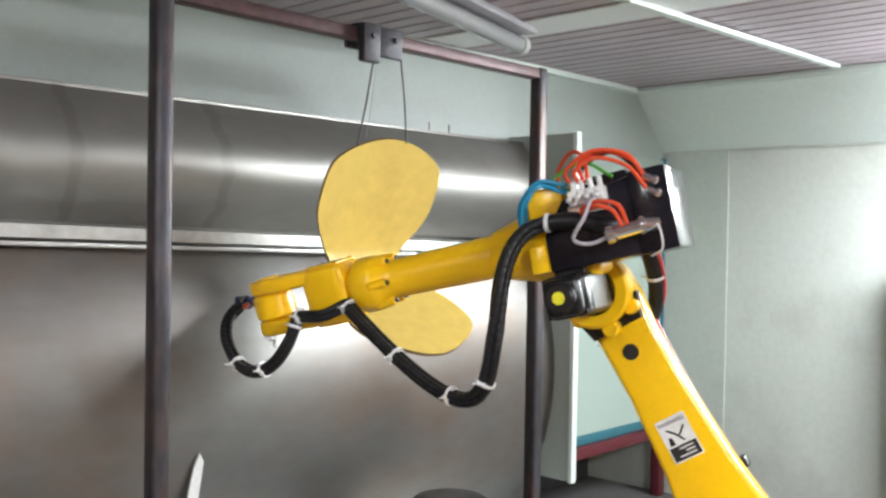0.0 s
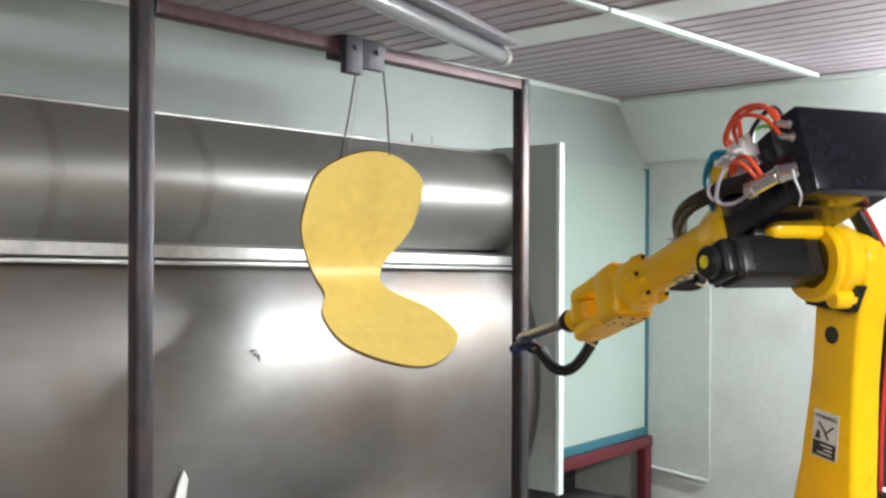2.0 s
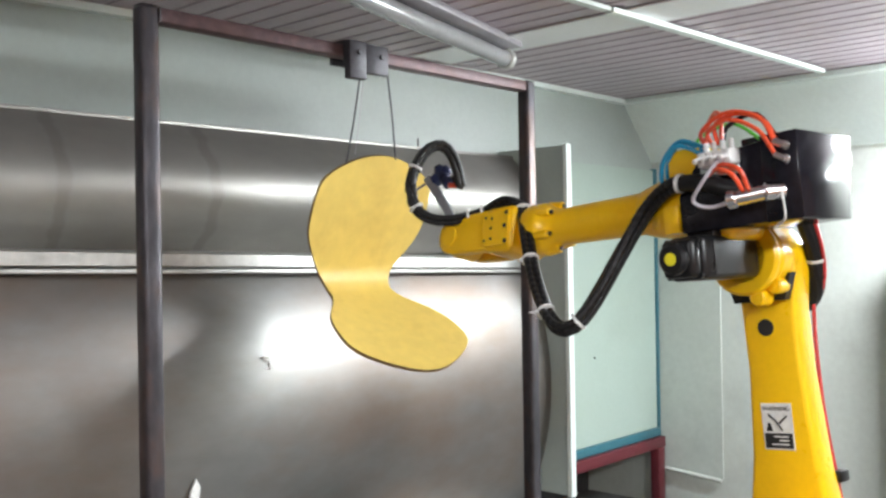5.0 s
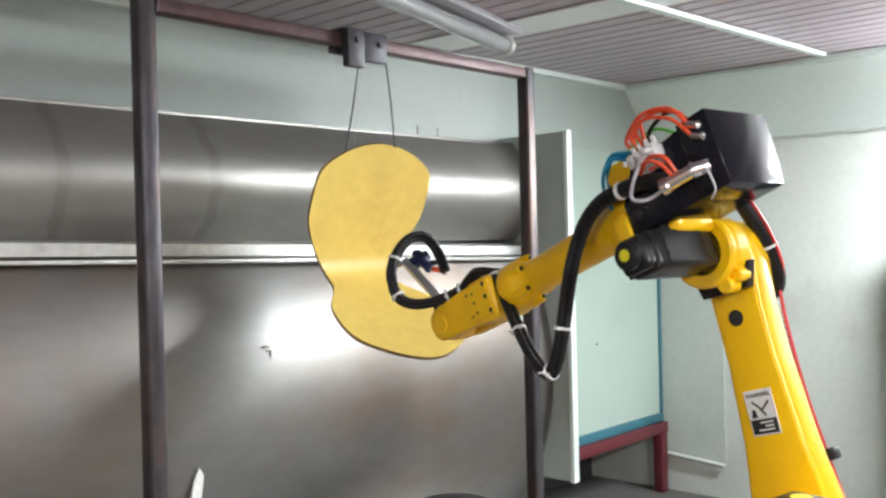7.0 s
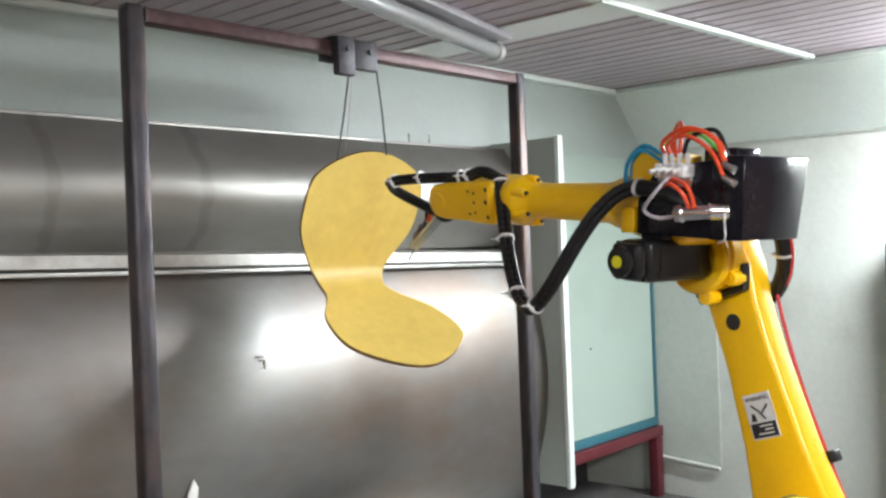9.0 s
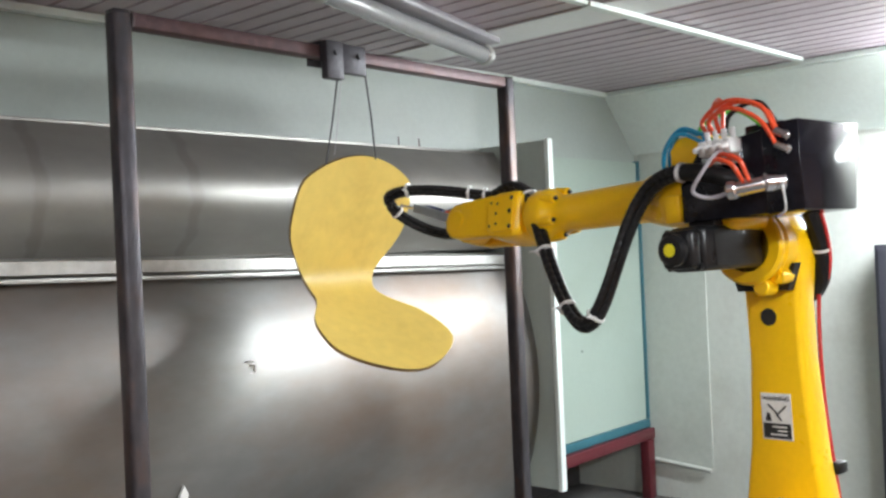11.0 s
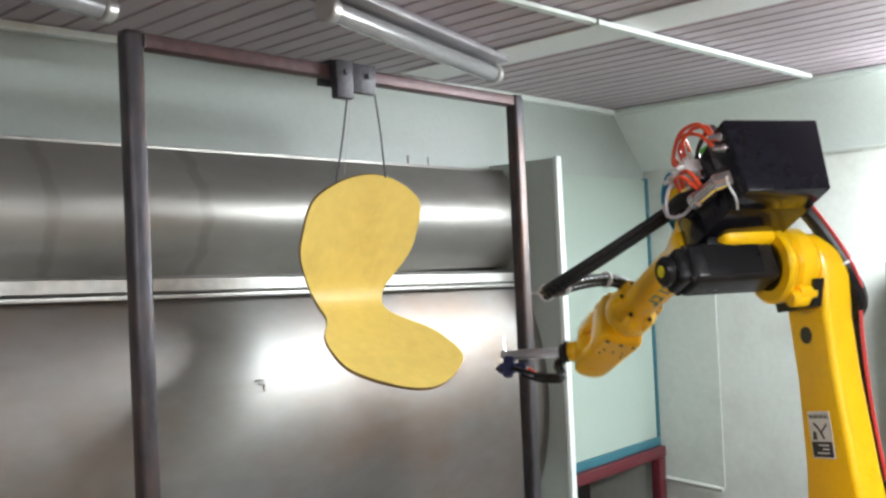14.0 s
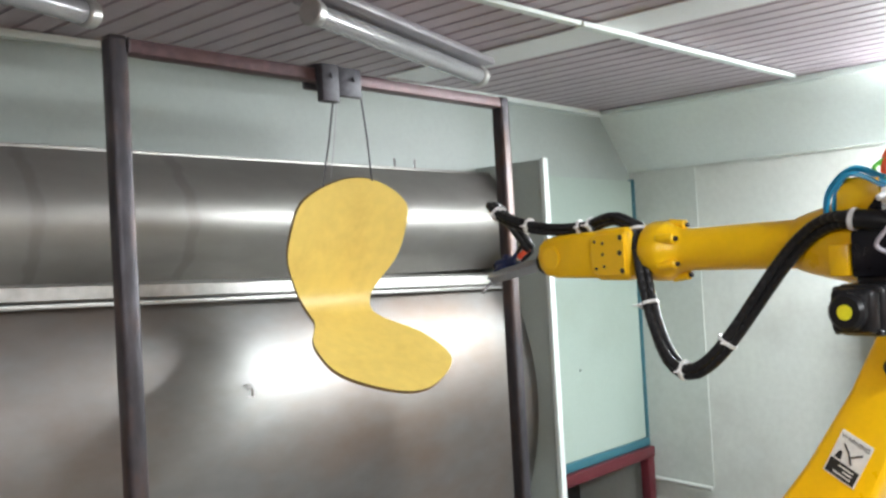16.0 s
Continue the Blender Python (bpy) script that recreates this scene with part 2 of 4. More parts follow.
def extrude_bm(outline, axis, lo, hi, bevel=0.0, seg=2):
    """A flat outline of (p, q), thickened along an axis: 'y' puts (p, q) at x, z; 'x' at y, z; 'z' at x, y."""
    def at(p, q, h):
        return {"y": (p, h, q), "x": (h, p, q), "z": (p, q, h)}[axis]
    bm = bmesh.new()
    a = [bm.verts.new(at(p, q, lo)) for p, q in outline]
    b = [bm.verts.new(at(p, q, hi)) for p, q in outline]
    bm.faces.new(a)
    bm.faces.new(b[::-1])
    for i in range(len(a)):
        j = (i + 1) % len(a)
        bm.faces.new((a[i], b[i], b[j], a[j]))
    bmesh.ops.recalc_face_normals(bm, faces=bm.faces[:])
    if bevel:
        edges = [e for e in bm.edges if len(e.link_faces) == 2 and e.calc_face_angle(0) > 0.5]
        bmesh.ops.bevel(bm, geom=edges, offset=bevel, segments=seg, affect="EDGES", profile=0.5)
    return bm


def join_bm(*bms):
    out = bmesh.new()
    for b in bms:
        me = bpy.data.meshes.new("tmp")
        b.to_mesh(me)
        b.free()
        out.from_mesh(me)
        bpy.data.meshes.remove(me)
    return out


def mesh_of(name, bm, material, smooth=35):
    me = bpy.data.meshes.new(name)
    limit = radians(smooth)
    for e in bm.edges:
        e.smooth = len(e.link_faces) == 2 and e.calc_face_angle(0) < limit
    for f in bm.faces:
        f.smooth = True
    bm.to_mesh(me)
    bm.free()
    for mat in (material if isinstance(material, (list, tuple)) else (material,)):
        me.materials.append(mat)
    return me


def part(name, bm, material, parent=None, label="", m=None):
    ob = new(name, mesh_of(name, bm, material))
    ob.parent = parent
    if m is not None:
        ob.matrix_basis = m
    if label:
        tagged(ob, label)
    return ob


def structure(name, bm, material, label, category):
    return tagged(part(name, bm, material), label, category, kind="structure")


def thing(name, label, category, m, group=""):
    ob = new(name)
    ob.matrix_basis = m
    ob.empty_display_size = 0.1
    return tagged(ob, label, category, group)


# ------------------------------------------------------------------ the room
WALL_Y, FAR_X, CEIL, COVE_X, COVE_Z = 3.0, 5.2, 2.43, 4.87, 2.08
BACK_X, NEAR_Y = -2.2, -2.6
structure("floor", box_bm(BACK_X - 0.1, FAR_X + 0.1, NEAR_Y - 0.1, WALL_Y + 1.0, -0.1, 0), FLOOR, "worn grey concrete floor of the spray room", "floor")
# north wall: dimness painted in through the half-bright paint
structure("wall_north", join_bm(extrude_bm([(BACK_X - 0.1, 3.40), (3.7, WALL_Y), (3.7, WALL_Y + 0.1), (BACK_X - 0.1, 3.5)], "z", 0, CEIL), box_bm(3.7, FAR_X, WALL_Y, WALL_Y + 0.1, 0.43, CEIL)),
          WALL_SHADED, "grey-green painted panel wall behind the booth, shade put into its colour", "wall")
structure("wall_east", box_bm(FAR_X, FAR_X + 0.1, NEAR_Y, WALL_Y + 0.6, 0, COVE_Z), WALL_DIRTY, "grey stained sandwich panel wall", "wall")
structure("wall_cove", extrude_bm([(COVE_X, CEIL), (FAR_X, COVE_Z), (FAR_X + 0.1, COVE_Z), (FAR_X + 0.1, CEIL)], "y", NEAR_Y, WALL_Y), WALL, "sloping pale grey panel above the wall", "wall")
# south and west walls are unseen, coloured brown to warm the steel's reflection
structure("wall_south", box_bm(BACK_X, FAR_X, NEAR_Y - 0.1, NEAR_Y, 0, CEIL), WALL_BROWN, "unseen plain brown wall that warms the sheet's reflection", "wall")
structure("wall_west", box_bm(BACK_X - 0.1, BACK_X, NEAR_Y, WALL_Y + 0.5, 0, CEIL), WALL_BROWN, "unseen plain brown wall that warms the sheet's reflection", "wall")


def ceiling_bm():
    """Ribbed sheets whose narrow grooves run across the room."""
    bm = bmesh.new()
    x, pitch, gap, depth = BACK_X - 0.1, 0.105, 0.018, 0.012
    prof = []
    while x < COVE_X + 0.05:
        prof += [(x, CEIL), (x + pitch - gap, CEIL), (x + pitch - gap * 0.7, CEIL + depth), (x + pitch - gap * 0.3, CEIL + depth)]
        x += pitch
    rows = [[bm.verts.new((px, y, pz)) for px, pz in prof] for y in (NEAR_Y - 0.1, WALL_Y + 0.5)]
    for i in range(len(prof) - 1):
        bm.faces.new((rows[0][i], rows[1][i], rows[1][i + 1], rows[0][i + 1]))
    return join_bm(bm, box_bm(BACK_X - 0.1, FAR_X + 0.1, NEAR_Y - 0.1, WALL_Y + 0.6, CEIL + 0.03, CEIL + 0.1))


structure("ceiling", ceiling_bm(), CEILING, "mauve-white ribbed sheet ceiling with narrow grooves", "ceiling")
structure("ceiling_trim", join_bm(extrude_bm([(BACK_X, 3.35), (3.7, WALL_Y - 0.045), (3.7, WALL_Y - 0.002), (BACK_X, 3.39)], "z", CEIL - 0.03, CEIL - 0.003), box_bm(3.7, COVE_X, WALL_Y - 0.045, WALL_Y - 0.002, CEIL - 0.03, CEIL - 0.003), box_bm(COVE_X - 0.04, COVE_X + 0.02, NEAR_Y, WALL_Y - 0.05, CEIL - 0.03, CEIL - 0.003, 0.004)),
          WALL, "pale metal trim along the ceiling edge", "trim")
structure("ceiling_band", box_bm(3.05, 3.3, NEAR_Y, WALL_Y - 0.06, CEIL - 0.008, CEIL - 0.002), WHITE, "flat pale cover strip across the ceiling ribs", "trim")
structure("ceiling_conduit", join_bm(extrude_bm([(-0.5, 2.00), (2.955, 1.855), (2.955, 1.887), (-0.5, 2.03)], "z", CEIL - 0.024, CEIL - 0.009), extrude_bm([(2.965, 1.85), (4.735, 1.763), (4.735, 1.795), (2.965, 1.89)], "z", CEIL - 0.028, CEIL - 0.009)), WALL, "white plastic cable trunking along the ceiling", "trunking")


# ------------------------------------------------------------------ spray booth
def booth():
    b = thing("spray_booth", "stainless steel spray booth with curved hood and ledge", "spray booth", pose(0, 0, 0))
    x0, x1 = -2.1, 3.7
    prof = []
    for i in range(17):
        u = i / 16
        prof.append((2.93 - 0.17 * math.sin(math.pi * min(1, u * 0.9 + 0.05)), 2.005 - u * 0.46))
    inner = [(y + 0.012, z) for y, z in prof][::-1]
    bm = extrude_bm(prof + inner, "x", x0, x1)
    part("hood", bm, HOOD, b, "curved brushed stainless hood")
    part("hood_flange", box_bm(x0, x1, 2.90, 2.983, 2.004, 2.016, 0.002), HOOD, b, "dull folded top flange")
    tilt = Matrix.Translation((2.6, 0, 0)) @ Matrix.Rotation(radians(1.4), 4, "Y") @ Matrix.Translation((-2.6, 0, 0))
    part("ledge", extrude_bm([(2.90, 1.552), (2.80, 1.537), (2.80, 1.497), (2.815, 1.490), (2.90, 1.490)], "x", x0, x1), TRIM_STEEL, b, "scuffed bright steel ledge", tilt)
    part("ledge_lip", box_bm(x0, x1, 2.772, 2.80, 1.472, 1.486, 0.003), TRIM_STEEL, b, "bright folded lip", tilt)
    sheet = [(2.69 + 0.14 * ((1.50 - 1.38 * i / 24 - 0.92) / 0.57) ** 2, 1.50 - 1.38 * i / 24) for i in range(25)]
    part("water_sheet", extrude_bm(sheet + [(y + 0.012, z) for y, z in sheet][::-1], "x", x0, x1), SHEET, b, "stainless water-curtain sheet, warm reflection put into its brown mottling")
    part("trough", box_bm(x0, x1, 2.36, 2.96, 0.0, 0.12, 0.01), TRIM_STEEL, b, "low steel water trough")
    part("side_panel", box_bm(3.7, 3.722, 2.60, 2.99, 0.40, 2.046, 0.003), WALL_SHADED, b, "pale grey end panel")
    part("side_trim", box_bm(3.690, 3.730, 2.575, 2.599, 0.396, 2.051, 0.004), WALL, b, "pale edge trim")
    part("white_patch", extrude_bm([(1.695, 0.61), (1.73, 0.59), (1.75, 0.71), (1.765, 0.80), (1.75, 0.83), (1.73, 0.79), (1.71, 0.71)], "y", 2.684, 2.692), PAPER, b, "narrow white patch")
    for k, (x, z, w, h) in enumerate(((2.03, 1.192, 0.04, 0.005), (2.045, 1.178, 0.028, 0.004), (2.064, 1.164, 0.010, 0.022), (2.045, 1.152, 0.02, 0.004))):
        part("dent", extrude_bm([(x, z), (x + w * 0.5, z + h * 0.6), (x + w, z + h * 0.2), (x + w * 0.8, z - h), (x + w * 0.3, z - h * 0.5)], "y", 2.712, 2.725), STEEL, b, "small crumpled dent")
    for x in (3.05, 3.18):
        part("bolt", rod_bm((x, 2.92, 2.014), (x, 2.92, 2.055), 0.004, 8), CHROME, b)
    return b


booth()


def drum():
    d = thing("plastic_drum", "black plastic drum with a rounded lid before the booth", "drum", pose(2.68, 2.42, 0))
    part("body", lathe_bm([(0.13, 0.0), (0.14, 0.02), (0.15, 0.25), (0.15, 0.50), (0.14, 0.53)]), BLACK, d)
    part("lid", lathe_bm([(0.155, 0.525), (0.155, 0.54), (0.13, 0.56), (0.05, 0.567), (0.0, 0.567)]), RUBBER, d, "rounded black lid")
    return d


drum()


def end_panel():
    p = thing("duct_panel", "pale green steel panel with blue edging on a maroon frame", "panel", pose(0, 0, 0))
    part("sheet", box_bm(3.735, 5.17, 2.975, 2.995, 0.467, 2.03), PANEL, p)
    part("bottom_edging", box_bm(3.735, 5.19, 2.96, 2.997, 0.417, 0.465, 0.003), BLUE, p, "blue edging strip")
    part("side_edging", box_bm(5.172, 5.197, 2.962, 2.997, 0.467, 2.04, 0.003), BLUE, p, "blue edging strip")
    part("rail", box_bm(3.735, 5.19, 2.93, 2.98, 0.352, 0.415, 0.004), RED, p, "maroon steel rail")
    part("leg", box_bm(5.09, 5.16, 2.92, 2.98, 0.0, 0.351, 0.004), RED, p, "maroon steel leg")
    part("rivet", rod_bm((4.5, 2.975, 0.95), (4.5, 2.972, 0.95), 0.006, 8), INK, p)
    return p


end_panel()
# back of the gap below the panel, darkness put into its colour
structure("underside_back", box_bm(3.7, FAR_X, WALL_Y + 0.5, WALL_Y + 0.6, 0, 0.5), WALL_IN_SHADE, "wall under the raised panel, its shade painted near-black", "wall")
structure("wall_panel_edge", join_bm(box_bm(5.190, 5.199, 2.56, 2.97, 0.20, 2.075), box_bm(5.186, 5.199, NEAR_Y, 2.96, COVE_Z - 0.012, COVE_Z)), WALL_EDGE, "thin pale panel beside the corner of the grey wall", "trim")


def dark_cabinet():
    c = thing("dark_cabinet", "dark grey metal cabinet standing against the wall", "cabinet", pose(0, 0, 0))
    part("body", box_bm(5.0, 5.185, 0.75, 1.555, 0.0, 1.482, 0.005), CABINET, c)
    part("door", box_bm(4.985, 5.0, 0.77, 1.535, 0.05, 1.46, 0.004), CABINET, c)
    return c


dark_cabinet()
structure("wall_pipe", rod_bm((5.17, 2.95, 0.23), (5.17, 2.56, 0.20), 0.012, 10), WALL_DIRTY, "thin painted pipe low on the wall", "pipe")


# ------------------------------------------------------------------ hanging frame, chair shell
def gantry():
    y, zt = 2.265, 2.207
    g = thing("steel_frame", "rusty square-tube steel frame standing before the booth", "frame", pose(0, 0, 0))
    w = 0.0265
    part("post", box_bm(1.347 - w, 1.347 + w, y - w, y + w, 0.0, zt, 0.011, 3), RUST, g, "grey steel post with rust streaks")
    part("post", box_bm(2.983 - w, 2.983 + w, y - w, y + w, 0.0, zt, 0.011, 3), RUST, g, "grey steel post with rust streaks")
    part("beam", box_bm(1.347 + w, 2.983 - w, y - w, y + w, zt - 0.040, zt - 0.001, 0.005), RUST_RED, g, "reddish primed beam")
    for x in (1.347, 2.983):
        part("post_cap", box_bm(x - w + 0.003, x + w - 0.003, y - w + 0.003, y + w - 0.003, zt, zt + 0.003, 0.001), RUST, g)
        inner = x + w if x < 2 else x - w
        part("weld", pipe_bm([(inner, y - w + 0.002, zt - 0.001), (inner, y - w - 0.002, zt - 0.020), (inner, y - w + 0.002, zt - 0.041)], 0.004, 6), RUST, g, "rough weld bead")
    return g


gantry()


def hanger():
    h = thing("hanger_clamp", "dark iron clamp hooked over the beam", "clamp", pose(2.096, 2.265, 2.207))
    part("plate", join_bm(box_bm(-0.085, 0.085, -0.036, -0.0275, -0.06, 0.012, 0.003), box_bm(-0.085, 0.085, -0.036, 0.036, 0.001, 0.012, 0.003), box_bm(-0.085, 0.085, 0.0275, 0.036, -0.06, 0.012, 0.003)), DARK_IRON, h)
    part("block", box_bm(-0.09, -0.018, -0.066, -0.037, -0.112, 0.008, 0.005), DARK_IRON, h)
    part("block", box_bm(-0.015, 0.086, -0.058, -0.037, -0.088, 0.006, 0.005), DARK_IRON, h)
    part("bolt", rod_bm((-0.052, -0.066, -0.03), (-0.052, -0.074, -0.03), 0.009, 6), DARK_IRON, h)
    part("bolt", rod_bm((0.05, -0.060, -0.03), (0.05, -0.068, -0.03), 0.009, 6), DARK_IRON, h)
    return h


hanger()
CHAIR = pose(2.23, 2.288, 1.873, 0, 0, -95.2)


def chair_profile():
    """Centre line (forward, up) and half width of the shell, from the top of the back to the front of the seat."""
    tilt, bend, lb, ls = 0.432, 1.437, 0.454, 0.489
    n = 112
    total = lb + ls
    knots = ((0, 0.169), (0.12, 0.240), (0.3, 0.242), (0.47, 0.136), (0.56, 0.114), (0.68, 0.231), (0.85, 0.255), (1.0, 0.149))
    rows, p, last = [], Vector((0, 0)), 0.0
    for i in range(n):
        s = total * (0.5 - 0.5 * math.cos(math.pi * i / (n - 1)))
        k = min(1, max(0, (s - lb + 0.06) / 0.12))
        a = -math.pi / 2 - tilt + k * bend
        p = p + (s - last) * Vector((math.cos(a), math.sin(a)))
        last = s
        rows.append((p.copy(), s, np.interp(s / total, [q[0] for q in knots], [q[1] for q in knots])))
    widths = [r[2] for r in rows]
    for _ in range(24):
        widths = [widths[0]] + [(widths[i - 1] + 2 * widths[i] + widths[i + 1]) / 4 for i in range(1, n - 1)] + [widths[-1]]
    out = []
    for (p, s, _), w in zip(rows, widths):
        e0 = math.sqrt(max(0.0, 1 - (1 - min(1, s / 0.10)) ** 2))
        e1 = math.sqrt(max(0.0, 1 - (1 - min(1, (total - s) / 0.12)) ** 2))
        out.append((p, max(0.004, w * e0 * e1)))
    return out


def chair():
    c = thing("chair_shell", "yellow plywood chair shell with curved back and seat hung on wires", "chair shell", CHAIR)
    rows, bm, across, thick = chair_profile(), bmesh.new(), 20, 0.011
    grids = []
    for side in (0, 1):
        g = []
        for i, (p, w) in enumerate(rows):
            a, b = rows[max(i - 1, 0)][0], rows[min(i + 1, len(rows) - 1)][0]
            d = (b - a).normalized()
            nrm = Vector((-d.y, d.x))
            line = []
            for k in range(across + 1):
                u = -1 + 2 * k / across
                dish = 0.014 * (u * w / 0.24) ** 2
                q = p + nrm * (dish - side * thick)
                line.append(bm.verts.new((q.x, u * w, q.y)))
            g.append(line)
        grids.append(g)
    n = len(rows)
    for side in (0, 1):
        for i in range(n - 1):
            for k in range(across):
                g = grids[side]
                f = bm.faces.new((g[i][k], g[i][k + 1], g[i + 1][k + 1], g[i + 1][k]))
    ring = [(0, k) for k in range(across)] + [(i, across) for i in range(n - 1)] + [(n - 1, k) for k in range(across, 0, -1)] + [(i, 0) for i in range(n - 1, 0, -1)]
    for (i, k), (i2, k2) in zip(ring, ring[1:] + ring[:1]):
        f = bm.faces.new((grids[0][i][k], grids[0][i2][k2], grids[1][i2][k2], grids[1][i][k]))
        f.material_index = 1
    bmesh.ops.recalc_face_normals(bm, faces=bm.faces[:])
    part("shell", bm, [WOOD, WOOD_EDGE], c)
    inv = CHAIR.inverted()
    for x0, z0, x1, z1 in ((2.066, 2.10, 2.048, 1.835), (2.187, 2.135, 2.268, 1.862)):
        top, low = Vector((x0, 2.222, z0)), Vector((x1, 2.272, z1))
        part("wire", pipe_bm([inv @ p for p in (top, top.lerp(low, 0.5) + Vector((0, -0.004, 0)), low)], 0.003, 6), DARK_IRON, c, "thin dark hanging wire")
    part("thread", pipe_bm([inv @ Vector(p) for p in ((2.085, 2.226, 2.105), (2.088, 2.250, 1.98), (2.090, 2.276, 1.868))], 0.0012, 5), GREY_CABLE, c, "thin pale thread")
    return c


chair()


# ------------------------------------------------------------------ ceiling lamps
def tube_lamp(m, lit):
    lamp = thing("ceiling_lamp", "enclosed tube lamp with grey end caps under the ceiling", "ceiling lamp", m, "tube lamps")
    part("tray", box_bm(-0.62, 0.62, -0.075, 0.075, -0.03, 0.0, 0.006), TRAY, lamp, "grey sheet-metal tray")
    part("tube", rod_bm((-0.6, 0, -0.07), (0.6, 0, -0.07), 0.035, 20, 0.01), LIT_TUBE if lit else TUBE_GLASS, lamp, "frosted tube")
    for s in (-1, 1):
        part("end_cap", join_bm(rod_bm((s * 0.595, 0, -0.07), (s * 0.64, 0, -0.07), 0.042, 16, 0.006), box_bm(s * 0.617 - 0.018, s * 0.617 + 0.018, -0.02, 0.02, -0.06, -0.002, 0.004)), TRIM_STEEL, lamp, "grey end cap")
    return lamp


tube_lamp(pose(2.572, 2.350, CEIL, 0, 0, 15), False)
tube_lamp(pose(0.86, 2.43, CEIL, 0, 0, 15), False)
TUBE_COLOUR = (0.885, 0.955, 1.0)
for lx, ly, turned, watts in LAMPS:
    tube_lamp(pose(lx, ly, CEIL, 0, 0, turned), True)
    area_lamp("tube_light", pose(lx, ly, CEIL - 0.115, 0, 0, turned), 1.2, 0.08, watts, TUBE_COLOUR)
for ly, watts in COVE_LAMPS:
    m = Matrix(((0, -0.686, 0.727, 5.03), (1, 0, 0, ly), (0, 0.727, 0.686, 2.25), (0, 0, 0, 1)))
    tube_lamp(m, True)
    area_lamp("tube_light", m @ Matrix.Translation((0, 0, -0.115)), 1.2, 0.08, watts, TUBE_COLOUR)


# ------------------------------------------------------------------ robot
A1, A2, A3, LF, L5, BAR = 0.132, 0.639, 0.113, 0.485, 0.250, 0.273
J1_AT, J2_Z = (1.798, 0.690), 0.892
HOSE_SIDE = 1.136  # where the hose is strapped round the wrist
# seconds; turn, lean, forearm pitch
ARM_ROWS = [
    (0, 109.9, 30.5, -13.1), (0.5, 108.2, 12.7, -16.4), (1, 98.1, -5.1, -26.5), (1.5, 77.3, -10.5, -27.8), (2, 63.5, -5.2, -20.4),
    (2.5, 62.3, -2.5, -16.7), (3, 64.5, 2.8, -2.4), (3.5, 75.0, 2.7, -0.2), (4, 76.9, 2.4, 2.0), (6.5, 93.5, 14.7, -21.3), (7, 82.2, 15.8, -22.7),
    (7.5, 87.7, 10.0, -10.9), (8, 99.4, 19.2, 1.8), (8.5, 79.9, 18.8, 5.8), (11, 81.5, 1.9, -2.9), (11.5, 68.9, 26.7, 28.5), (12, 68.7, 33.8, 36.9),
    (12.5, 62.6, 19.7, 6.6), (13, 65.7, 23.5, 0.4), (13.5, 61.1, 27.5, -5.0), (14, 59.2, 8.2, -25.9), (14.5, 67.3, -1.0, -41.2),
    (15, 73.0, -11.4, -25.3), (15.5, 82.0, -28.7, 0.2), (16, 81.9, -29.3, 0.5)]
# seconds; forearm twist, wrist bend, tool twist
WRIST_ROWS = [
    (0, 98.6, -49.0, 14.6), (0.5, 94.4, -42.0, 14.6), (1, 99.4, -27.9, 12.9), (1.5, 203.3, -10.8, 98.4), (2, 266.0, -17.7, 128.3),
    (2.5, 254.6, -19.0, 129.6), (3, 169.1, -30.4, 212.9), (3.5, 3.1, 28.1, 37.9), (4, -5.5, 32.2, 18.2), (6.5, -17.8, 65.6, 12.9), (7, 2.6, 59.4, 54.1),
    (7.5, -19.4, 25.2, 29.9), (8, 19.5, -18.7, 52.5), (8.5, 15.4, -39.3, 43.0), (11, -13.5, 16.8, 84.6), (11.5, -13.3, -34.7, 118.8),
    (12, -31.1, -52.0, 164.7), (12.5, -102.4, -36.2, 100.4), (13, -77.5, -26.8, 125.2), (13.5, -61.9, -33.9, 119.4), (14, -108.8, -49.9, 86.5),
    (14.5, -156.5, -67.1, 74.0), (15, -100.0, -34.8, 108.9), (15.5, 9.3, -10.7, 60.7), (16, 2.7, -9.7, 47.8)]
# seconds; how the sagging hose leaves the elbow and comes to the wrist, and how its end loops over to the gun
HOSE_LEAVE = [
    (0, -0.150, 0.141, -0.044), (0.5, -0.067, 0.195, -0.074), (1, -0.218, 0.144, -0.162), (1.5, 0.007, 0.198, -0.413), (2, 0.190, 0.330, -0.060),
    (2.5, 0.170, 0.330, -0.070), (3, 0.014, 0.263, -0.380), (3.5, 0.017, 0.190, 0.008), (4, 0.128, 0.233, 0.014), (6.5, 0.148, 0.260, -0.148),
    (7, 0.095, 0.298, -0.054), (7.5, 0.169, 0.241, 0.025), (8, 0.077, 0.301, 0.001), (8.5, -0.047, 0.159, -0.004), (11, 0.102, 0.257, 0.002),
    (11.5, 0.279, 0.209, 0.113), (12, 0.213, 0.118, 0.075), (12.5, -0.065, 0.706, -0.100), (13, -0.117, 0.564, -0.241), (13.5, -0.123, 0.279, 0.067),
    (14, -0.315, 0.485, -0.358), (14.5, -0.131, 0.604, -0.326), (15, -0.123, 0.686, -0.321), (15.5, 0.157, 0.216, 0.042), (16, 0.157, 0.216, 0.042)]
